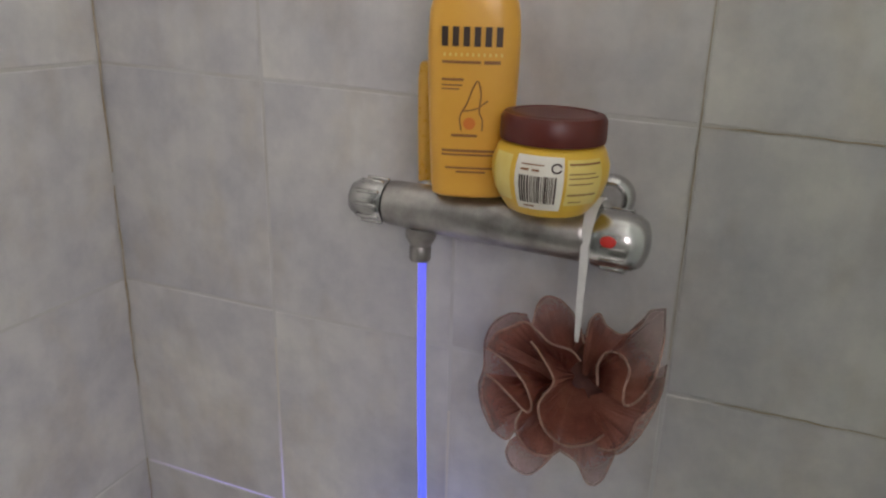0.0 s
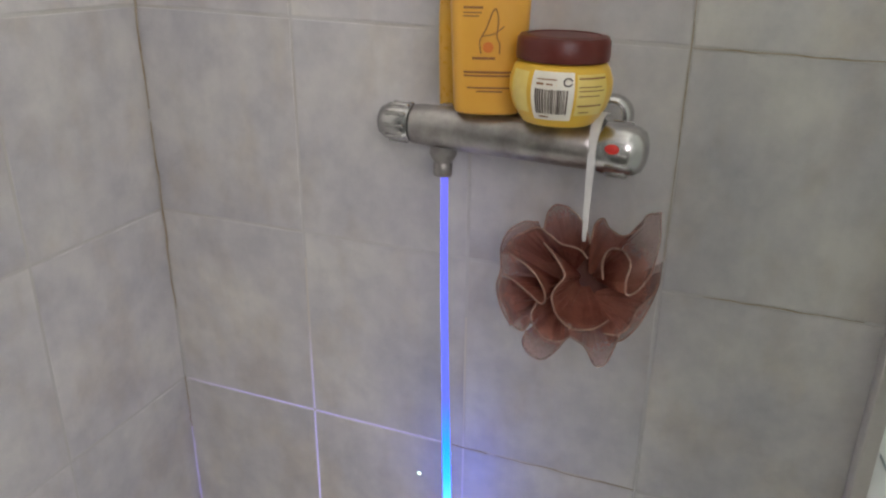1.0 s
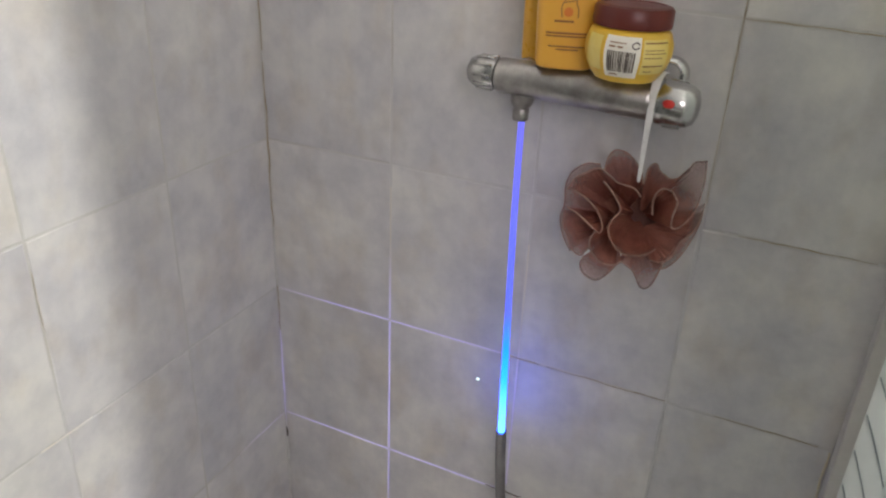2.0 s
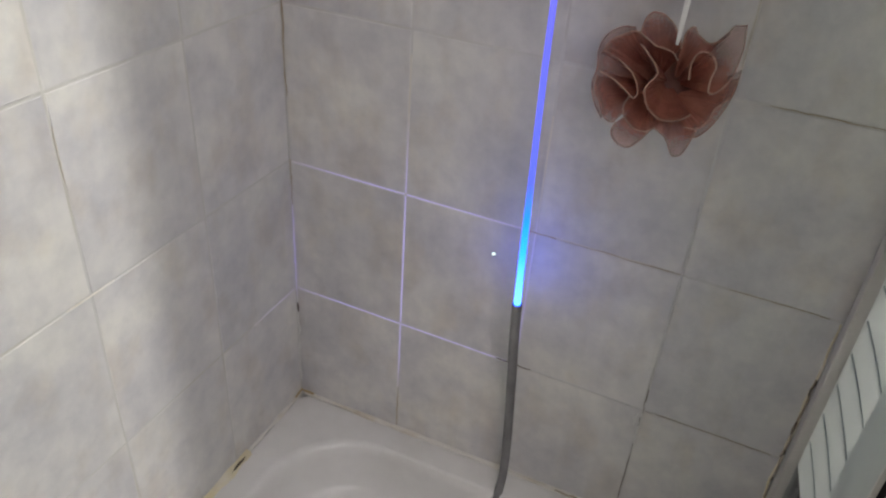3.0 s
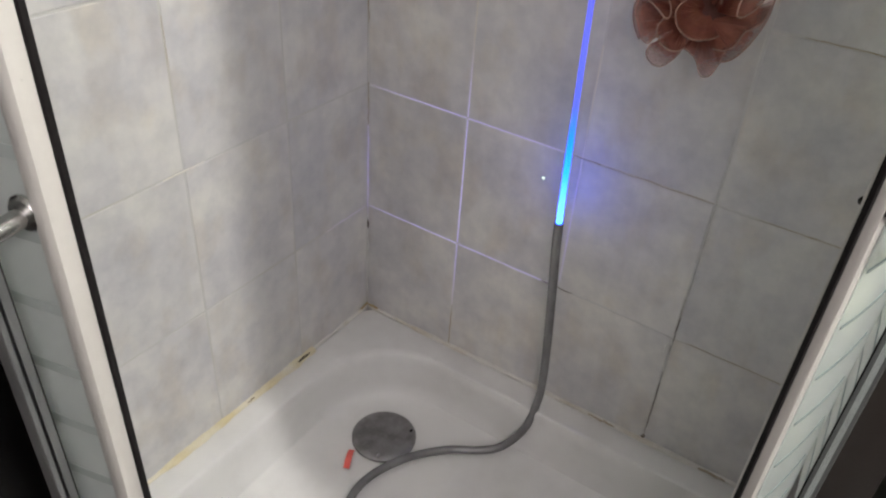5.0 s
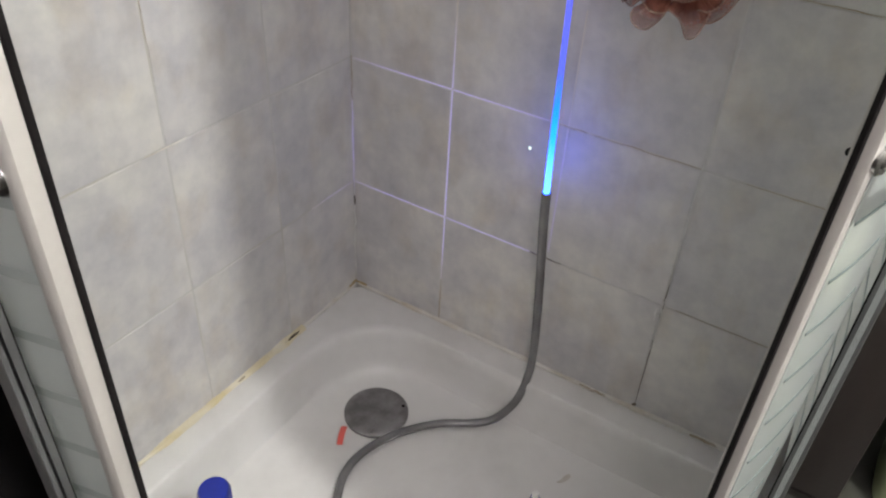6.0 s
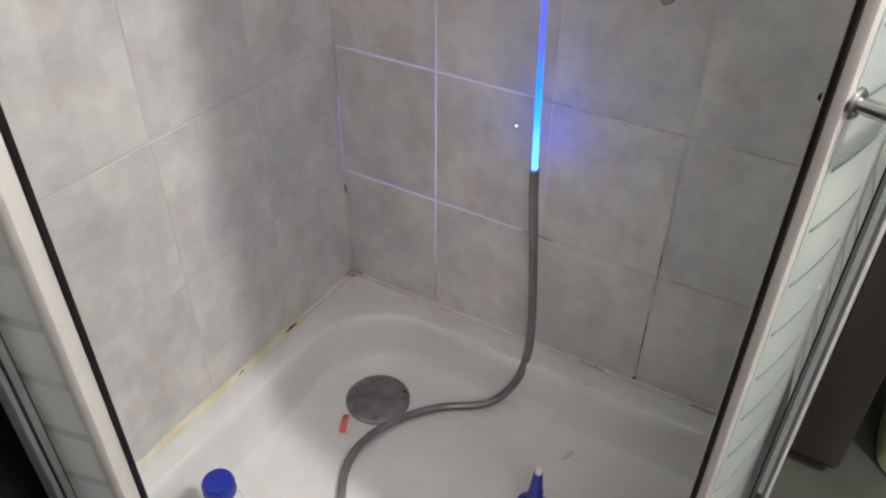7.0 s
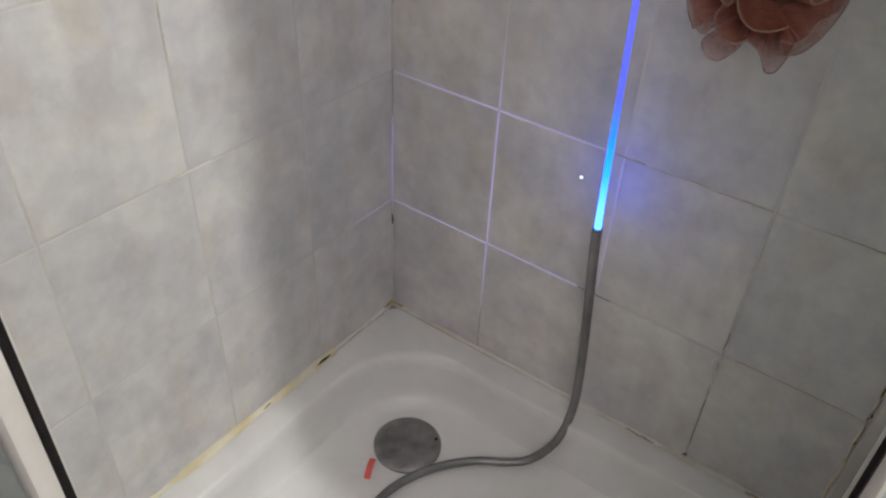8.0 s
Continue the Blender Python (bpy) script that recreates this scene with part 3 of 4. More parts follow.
def door_side(name, sign, lead, back):
    """A bowed sliding door; lead is the angle of its leading stile."""
    side = thing(name, pose(0, 0, 0), "bowed sliding shower door, pushed open, striped frosted glass and white stile", "shower door", "shower enclosure")
    step = 1 if sign > 0 else -1
    pane = part("pane", bow(R_DOOR, 0.005, lead + step * 1.0, back, Z0 + 0.035, Z1 - 0.035, 20), FROSTED_DOOR, side, "frosted glass with thin horizontal stripes")
    for z in STRIPES:
        part("etched_stripe", bow(R_DOOR, 0.0064 if sign > 0 else 0.0054, lead + step * (1.6 if sign > 0 else 1.2), -11.0 if sign > 0 else back, z - (0.0014 if sign > 0 else 0.0040), z + (0.0014 if sign > 0 else 0.0040), 16), ETCH_DARK if sign > 0 else ETCH_PALE, pane)
    span, outer = (0.0105, 0.5485) if sign > 0 else (0.013, 0.5525)
    a = lead if sign > 0 else lead - math.degrees(span / R_DOOR)
    part("stile", stile_mesh(0.5310, outer, a, span, Z0 + 0.004, Z1 - 0.004, 0.004), WHITE_FRAME, side, "white lacquered stile")
    seal_a = lead - math.degrees(0.004 / R_DOOR) if sign > 0 else lead - math.degrees(0.0015 / R_DOOR)
    part("rubber_seal", stile_mesh(0.5355, 0.5400, seal_a, 0.0055 if sign > 0 else 0.0042, Z0 + 0.006, Z1 - 0.006, 0.0008), BLACK_SEAL, side, "black magnetic seal")
    handle_a, z = lead + step * (1.3 if sign > 0 else 1.9), 0.905 if sign > 0 else 0.92
    line = [polar(R_DOOR + 0.002, handle_a, z), polar(R_DOOR + 0.024, handle_a, z), polar(R_DOOR + 0.030, handle_a + step * 0.6, z), polar(R_DOOR + 0.030, handle_a + step * 4, z), polar(R_DOOR + 0.030, handle_a + step * 7.4, z), polar(R_DOOR + 0.024, handle_a + step * 8, z), polar(R_DOOR + 0.002, handle_a + step * 8, z)]
    handle = part("handle", tube(smooth_line(line, 5), 0.0056), CHROME, side, "chrome bow handle")
    for k in (0, 8):
        turn = Matrix.Translation(polar(R_DOOR - 0.008, handle_a + step * k, z)) @ Matrix.Rotation(radians(handle_a + step * k), 4, "Z") @ Matrix.Rotation(radians(90), 4, "Y")
        part("rosette", lathe([(0.009, 0.0), (0.011, 0.002), (0.011, 0.012), (0.009, 0.014)], 18, m=turn), CHROME, handle)
    # the head of the screw that holds the handle, on the inner side of the stile
    turn = Matrix.Translation(polar(0.5305, lead + step * 0.9, z - 0.002)) @ Matrix.Rotation(radians(lead), 4, "Z") @ Matrix.Rotation(radians(90), 4, "Y")
    if sign > 0:
        part("screw_head", lathe([(0.0018, -0.003), (0.0029, -0.002), (0.0029, 0.002), (0.002, 0.003)], 14, m=turn), BLACK_SEAL, side, "dark screw head")
    return side


fixed_side("fixed_screen", 1, -8.5)
fixed_side("fixed_screen", -1, -12.5)
door_side("sliding_door", 1, -21.7, 4.0)
door_side("sliding_door", -1, -73.7, -99.0)

# ---- mixer tap on the back wall ----
MY, MZ = -0.064, 1.027
# tilt and turn that fit the mixer and bottles to the camera's view
ASKEW = Matrix.Translation((0.335, MY, MZ)) @ pose(0, 0, 0, 0, 1.5, -1.2) @ Matrix.Translation((-0.335, -MY, -MZ))
mixer = thing("shower_mixer", ASKEW, "worn chrome thermostatic shower mixer bar under the bottles", "tap")
across = Matrix.Rotation(radians(90), 4, "Y")
bar = Matrix.Translation((0, MY, MZ)) @ across
part("body", lathe([(0.0150, 0.366), (0.0182, 0.368), (0.0188, 0.374), (0.0203, 0.44), (0.0205, 0.53), (0.0188, 0.537), (0.0165, 0.539)], 36, m=bar), MATT_CHROME, mixer, "limescaled chrome bar")
knob_l = part("flow_knob", lathe([(0.002, 0.331), (0.008, 0.3318), (0.0135, 0.335), (0.0168, 0.341), (0.0178, 0.349), (0.0178, 0.362), (0.0170, 0.3655)], 36, m=bar), CHROME, mixer, "ribbed chrome knob")
for k in range(10):
    a = 2 * math.pi * k / 10
    c = Vector((0, MY + 0.0178 * math.cos(a), MZ + 0.0178 * math.sin(a)))
    part("rib", box((0.343, c.y - 0.0016, c.z - 0.0016), (0.3635, c.y + 0.0016, c.z + 0.0016), 0.0008, segments=1), CHROME, knob_l)
knob_r = part("temperature_knob", lathe([(0.0180, 0.5395), (0.0220, 0.541), (0.0228, 0.546), (0.0228, 0.562), (0.0208, 0.571), (0.0168, 0.577), (0.009, 0.580), (0.002, 0.581)], 36, m=bar), CHROME, mixer, "polished chrome knob")
mark = Matrix.Translation((0.5535, MY - 0.0228 * 0.97, MZ + 0.0228 * 0.20)) @ Matrix.Rotation(radians(80), 4, "X")
part("red_button", lathe([(0.0052, -0.001), (0.0052, 0.0008), (0.0040, 0.0018), (0.001, 0.002)], 18, m=mark @ Matrix.Diagonal((1.15, 0.8, 1, 1))), RED, knob_r, "red safety button")
for k in range(14):
    t = 2 * math.pi * k / 14
    if math.sin(t + 0.3) < -0.2 or math.cos(t) > 0:
        part("grip", box((0.548, MY + 0.0230 * math.cos(t) - 0.001, MZ + 0.0230 * math.sin(t) - 0.001), (0.566, MY + 0.0230 * math.cos(t) + 0.001, MZ + 0.0230 * math.sin(t) + 0.001), 0.0005, segments=1), CHROME, knob_r)
for x in (0.395, 0.538):
    union = part("union", tube(smooth_line([(x, -0.004, MZ + 0.016), (x, -0.022, MZ + 0.017), (x, -0.040, MZ + 0.012), (x, MY + 0.006, MZ)], 5), 0.0125, 20), CHROME, mixer, "chrome wall union")
    part("rosette", lathe([(0.019, 0.0), (0.019, 0.004), (0.018, 0.008), (0.0142, 0.011)], 32, m=pose(x, -0.0002, MZ + 0.016, 90, 0, 0)), CHROME, union)
outlet = part("outlet", lathe([(0.0125, 0.0), (0.0130, -0.008), (0.0112, -0.012), (0.0085, -0.016), (0.0092, -0.018), (0.0092, -0.027), (0.0085, -0.029)], 24, m=pose(0.3965, MY, MZ - 0.0165)), MATT_CHROME, mixer, "hexagonal hose outlet")

# ---- the shower hose: upper length emits, strongest at its lower end; lower length grey ----
hose = thing("shower_hose", pose(0, 0, 0), "shower hose, upper length shining blue-violet, lower length grey", "hose")
part("lit_length", tube(smooth_line([(0.3968, MY, 0.9835), (0.398, MY - 0.001, 0.87), (0.4005, MY + 0.001, 0.73), (0.4025, MY + 0.004, 0.61), (0.4035, MY + 0.007, 0.544)], 10), 0.0036, 16, end=0.0046), LIT_HOSE, hose, "shining blue and violet plastic hose")
lower = [(0.4035, -0.0572, 0.5455), (0.405, -0.054, 0.49), (0.4085, -0.045, 0.4), (0.412, -0.036, 0.3), (0.415, -0.033, 0.22), (0.416, -0.04, 0.165), (0.412, -0.062, 0.118), (0.396, -0.079, 0.0828), (0.376, -0.099, 0.0655), (0.348, -0.121, 0.0615), (0.303, -0.153, 0.0612), (0.262, -0.2, 0.0608), (0.236, -0.25, 0.0605), (0.225, -0.295, 0.0602), (0.227, -0.33, 0.06), (0.239, -0.363, 0.0598), (0.266, -0.407, 0.0596), (0.311, -0.455, 0.0595), (0.356, -0.485, 0.0595)]
part("grey_length", tube(smooth_line(lower, 9), 0.0073, 16), GREY_HOSE, hose, "matt grey plastic hose")
part("hose_nut", lathe([(0.0098, -0.012), (0.0105, -0.010), (0.0105, 0.012), (0.0088, 0.014)], 20, m=Matrix.Translation((0.36, -0.487, 0.0605)) @ Matrix.Rotation(radians(-33), 4, "Z") @ Matrix.Rotation(radians(90), 4, "Y")), CHROME, hose)

# ---- drain, strip of red paper, bottles in the tray ----
drain = thing("drain_cover", pose(0.190, -0.191, 0.0512), "round dull metal drain cover in the tray", "drain")
part("plate", lathe([(0.056, 0.0), (0.059, 0.002), (0.059, 0.0065), (0.056, 0.0085), (0.045, 0.0092), (0.038, 0.0085), (0.012, 0.0078), (0.002, 0.0078)], 48), DRAIN_METAL, drain)
part("screw", lathe([(0.006, 0.007), (0.006, 0.0082), (0.004, 0.0087), (0.001, 0.0088)], 16), DRAIN_METAL, drain)
# light on a small notch painted as a chrome block; a black block for a dark dot
part("lit_mark", box((0.018, -0.050, 0.006), (0.023, -0.040, 0.0104), 0.001), CHROME, drain)
part("dark_dot", box((0.032, 0.034, 0.006), (0.037, 0.040, 0.0098), 0.001), BLACK_SEAL, drain)
strip = []
bm = bmesh.new()
for i in range(9):
    f = i / 8
    p = Vector((0.161 + 0.018 * f, -0.249 - 0.038 * f, 0.0525 + 0.006 * math.sin(math.pi * f) + 0.0004))
    w = Vector((0.9, 0.43, 0)) * 0.0055
    strip.append([p - w, p + w, p + w + Vector((0, 0, 0.0004)), p - w + Vector((0, 0, 0.0004))])
tagged(part("paper_strip", rings(bm, strip), RED_STRIP), "small curled strip of red paper beside the drain", "paper")

flask = thing("bottle", pose(0.166, -0.546, 0.0515), "white translucent bottle with a round blue cap, standing in the tray", "bottle")
part("body", loft([(0.0, 0.026, 0.026), (0.003, 0.030, 0.030), (0.06, 0.031, 0.031), (0.105, 0.030, 0.030), (0.122, 0.024, 0.024), (0.130, 0.017, 0.017), (0.134, 0.016, 0.016)], power=2.0), WHITE_PLASTIC, flask)
cap = part("cap", lathe([(0.0215, 0.131), (0.0225, 0.133), (0.0225, 0.156), (0.0205, 0.160), (0.012, 0.1612), (0.002, 0.1612)], 36), BLUE, flask, "round blue screw cap")
for k in range(24):
    t = 2 * math.pi * k / 24
    part("ridge", box((0.0222 * math.cos(t) - 0.0008, 0.0222 * math.sin(t) - 0.0008, 0.134), (0.0222 * math.cos(t) + 0.0008, 0.0222 * math.sin(t) + 0.0008, 0.155)), BLUE, cap, smooth=False)
squeeze = thing("squeeze_bottle", pose(0.545, -0.282, 0.0512), "blue squeeze bottle with a narrow white nozzle, standing in the tray", "bottle")
part("body", loft([(0.0, 0.026, 0.018), (0.003, 0.029, 0.021), (0.04, 0.030, 0.022), (0.056, 0.027, 0.020), (0.066, 0.015, 0.013), (0.069, 0.0115, 0.0115)], power=2.2), BLUE, squeeze)
part("nozzle", lathe([(0.0115, 0.069), (0.0115, 0.090), (0.0098, 0.094), (0.0092, 0.106), (0.0072, 0.128), (0.0066, 0.132)], 24), BLUE, squeeze, "blue nozzle cone")
part("tip", lathe([(0.0054, 0.1315), (0.0052, 0.139), (0.0042, 0.142), (0.001, 0.1428)], 18), WHITE_PLASTIC, squeeze, "white tip")

# ---- bottles and jar on the mixer ----
SHELF = MZ + 0.0195


shampoo = thing("shampoo_bottle", ASKEW @ pose(0.4395, MY - 0.006, SHELF + 0.001, 0, -1.5, 18), "golden orange shampoo bottle with dark print, standing on the mixer", "bottle")
body = part("body", loft([(0.0, 0.0265, 0.0150), (0.002, 0.0290, 0.0172), (0.010, 0.0300, 0.0180), (0.05, 0.0318, 0.0186), (0.09, 0.0335, 0.0190), (0.118, 0.0338, 0.0190), (0.136, 0.0325, 0.0184), (0.147, 0.0295, 0.0172), (0.153, 0.0255, 0.0155)], 56, 3.2), ORANGE, shampoo)
part("cap", loft([(0.1535, 0.0245, 0.0150), (0.156, 0.0252, 0.0155), (0.178, 0.0235, 0.0145), (0.186, 0.0205, 0.0130), (0.188, 0.0150, 0.0100)], 48, 2.8), GOLD_CAP, shampoo, "golden flip cap")


def front_print(parent, rows, mat, half=0.0338, deep=0.0188, proud=0.0005):
    """Bars that follow the bowed front of a bottle: (x0, x1, z, height)."""
    for x0, x1, z, h in rows:
        bm, loops = bmesh.new(), []
        for k in range(5):
            x = x0 + (x1 - x0) * k / 4
            y = -deep * (1 - min(0.98, abs(x) / half) ** 3.2) ** (1 / 3.2)
            loops.append([Vector((x, y - proud, z - h / 2)), Vector((x, y - proud, z + h / 2)), Vector((x, y + 0.0015, z + h / 2)), Vector((x, y + 0.0015, z - h / 2))])
        part("print", rings(bm, loops), mat, parent, smooth=False)


# the maker's mark as six plain upright blocks, then bars for the small print
front_print(body, [(-0.0225 + 0.0078 * k, -0.0225 + 0.0078 * k + 0.0046, 0.1185, 0.0135) for k in range(6)], INK, 0.0345, 0.0192)
front_print(body, [(-0.021 + 0.0041 * k, -0.0195 + 0.0041 * k, 0.1060, 0.0022) for k in range(11)], PALE_YELLOW, 0.0345, 0.0192)
front_print(body, [(-0.022, 0.006, 0.1008, 0.0019), (0.0085, 0.020, 0.1008, 0.0024), (-0.022, -0.006, 0.0885, 0.0017)], BROWN_INK, 0.0340, 0.0190)
front_print(body, [(-0.022, -0.007, 0.0845, 0.0010), (-0.022, -0.009, 0.0818, 0.0010)], BROWN_INK, 0.0338, 0.0190)
front_print(body, [(-0.014, 0.005, 0.0480, 0.0020), (-0.021, 0.021, 0.0365, 0.0019), (-0.021, 0.019, 0.0335, 0.0014), (-0.018, 0.021, 0.0235, 0.0012), (-0.010, 0.012, 0.0205, 0.0012)], BROWN_INK, 0.0322, 0.0184)
# the drawn flask and drop of oil on the front
flask_line = smooth_line([(-0.007, -0.0196, 0.052), (-0.008, -0.0196, 0.062), (-0.003, -0.0196, 0.072), (0.002, -0.0196, 0.085), (0.005, -0.0196, 0.087), (0.007, -0.0196, 0.078), (0.006, -0.0196, 0.066), (0.0085, -0.0195, 0.060), (0.0085, -0.0195, 0.052)], 6)
part("print", tube(flask_line, 0.00048, 6), BROWN_INK, body, "brown outline of a small flask")
part("print", tube(smooth_line([(-0.006, -0.0196, 0.066), (0.004, -0.0196, 0.068), (0.012, -0.0193, 0.074)], 6), 0.00042, 6), BROWN_INK, body)
part("print", lathe([(0.001, 0.0), (0.004, 0.0002), (0.0045, 0.0008), (0.001, 0.001)], 18, m=pose(-0.001, -0.0185, 0.057, 90, 0, 0)), ORANGE_INK, body, "orange drop")

second = thing("conditioner_bottle", ASKEW @ pose(0.408, MY + 0.0275, SHELF - 0.004, 0, -1.5, 12), "amber yellow bottle behind the shampoo bottle", "bottle")
part("body", loft([(0.0, 0.022, 0.0100), (0.003, 0.0255, 0.0120), (0.05, 0.0265, 0.0125), (0.085, 0.0265, 0.0125), (0.097, 0.0255, 0.0120), (0.0995, 0.0235, 0.0105)], 48, 3.4), DEEP_ORANGE, second)
part("cap", loft([(0.0996, 0.0150, 0.0085), (0.101, 0.0155, 0.0090), (0.1035, 0.0150, 0.0085)], 32, 2.6), GOLD_CAP, second)

# lifted slightly off the bar to fit the camera's view
jar = thing("cream_jar", ASKEW @ pose(0.5065, MY - 0.023, SHELF + 0.0035, 0, -0.5, 9), "yellow hair mask jar with a maroon lid, standing on the mixer", "jar")
pot = part("pot", lathe([(0.024, 0.0), (0.029, 0.001), (0.033, 0.006), (0.0385, 0.015), (0.0415, 0.026), (0.0415, 0.036), (0.0385, 0.045), (0.0355, 0.049), (0.0335, 0.050)], 48), YELLOW, jar, "glossy yellow pot")
lid = part("lid", lathe([(0.0345, 0.0502), (0.0372, 0.0510), (0.0376, 0.0545), (0.0372, 0.0660), (0.0352, 0.0690), (0.030, 0.0700), (0.029, 0.0690), (0.002, 0.0687)], 48), MAROON, jar, "maroon screw lid")


def round_print(rows, mat, label=""):
    """Prints on the pot's round side: (angle0, angle1, z0, z1), degrees from the front, to the right."""
    prof = [(0.0, 0.024), (0.006, 0.033), (0.015, 0.0385), (0.026, 0.0415), (0.036, 0.0415), (0.045, 0.0385), (0.05, 0.0335)]

    def rad(z):
        for (za, ra), (zb, rb) in zip(prof, prof[1:]):
            if za <= z <= zb:
                return ra + (rb - ra) * (z - za) / (zb - za)
        return 0.033
    for a0, a1, z0, z1, proud in rows:
        bm = bmesh.new()
        nz = 6 if z1 - z0 > 0.006 else 1
        loops = []
        for k in range(nz + 1):
            z = z0 + (z1 - z0) * k / nz
            r = rad(z) + proud
            loops.append([Vector((r * math.sin(radians(a)), -r * math.cos(radians(a)), z)) for a in [a0 + (a1 - a0) * i / 6 for i in range(7)]])
        part("print", rings(bm, loops, False, False, False), mat, pot, label)


round_print([(-28, 19, 0.0075, 0.0455, 0.0006)], PAPER, "white barcode label")
round_print([(22, 62, 0.012, 0.044, 0.0006), (-62, -34, 0.012, 0.044, 0.0005)], PALE_YELLOW)
rng = random.Random(5)
a = -23.0
while a < 12:
    w = rng.choice((0.7, 1.1, 1.6))
    round_print([(a, a + w, 0.0130, 0.0325, 0.0010)], INK)
    a += w + rng.choice((0.6, 0.9, 1.3))
round_print([(-20, -8, 0.0098, 0.0110, 0.0010), (-22, -14, 0.0358, 0.0372, 0.0010), (-11, -4, 0.0358, 0.0370, 0.0010), (-22, 0, 0.0395, 0.0403, 0.0010)], BROWN_INK)
round_print([(24, 60, 0.0405, 0.0418, 0.0010), (24, 52, 0.0345, 0.0353, 0.0010), (24, 56, 0.0315, 0.0323, 0.0010), (24, 50, 0.0275, 0.0283, 0.0010), (24, 56, 0.0195, 0.0208, 0.0010), (26, 40, 0.0145, 0.0153, 0.0010)], BROWN_INK)

ring = [Vector((0.0417 * math.sin(radians(12 + 4.4 * math.cos(t))), -0.0417 * math.cos(radians(12 + 4.4 * math.cos(t))), 0.0385 + 0.0030 * math.sin(t))) for t in [0.35 + 5.6 * k / 20 for k in range(21)]]
part("print", tube(ring, 0.0006, 6), INK, pot, "small dark ring of arrows")

# ---- the bath pouf on its strap ----
PX, PY, PZ = 0.528, -0.062, 0.893
pouf = thing("bath_pouf", pose(PX, PY, PZ), "brown tulle bath pouf with pale hems hanging from the mixer", "bath pouf")
rng = random.Random(11)


FRONT = Vector((0.166, -0.867, 0.470))
RIGHT = Vector((0.982, 0.188, 0.0))
RISE = Vector((-0.088, 0.4615, 0.8826))


def world(p):
    """From right, rise and front as the camera sees them to the room's axes, scaled to fit that view; the tiles hold
    it back.
    """
    q = RIGHT * (0.86 * p.x + 0.001) + RISE * (0.88 * p.y - 0.007) + FRONT * (0.88 * p.z)
    q.y = min(q.y, 0.055)
    return q


def fold(hem_line, root, puff, seed):
    """A sheet of net gathered in the knot, spread out to a hem that wanders in loops."""
    line = smooth_line(hem_line, 7)
    nv, root = 14, Vector(root)
    net, hem, loops = bmesh.new(), bmesh.new(), []
    for j in range(nv + 1):
        v, loop = j / nv, []
        for i, end in enumerate(line):
            s = i / (len(line) - 1)
            ruff = 0.0010 * math.sin(0.9 * i + seed) + 0.0007 * math.sin(2.3 * i + 2 * seed)
            start = root + Vector((end.x, end.y, 0)) * 0.10
            bend = start.lerp(end, 0.55) + Vector((end.x, end.y, 0)) * puff + Vector((0, 0, puff * 0.012))
            pleat = 0.0012 * math.sin(1.9 * i + seed) * math.sin(math.pi * v)
            p = start * (1 - v) ** 2 + bend * (2 * v * (1 - v)) + end * v * v
            loop.append(world(p + Vector((pleat * math.cos(seed), pleat * math.sin(seed), ruff * v))))
        loops.append(loop)
    rings(net, loops, False, False, False)
    tube(loops[-1], 0.0010, 6, hem)
    return net, hem


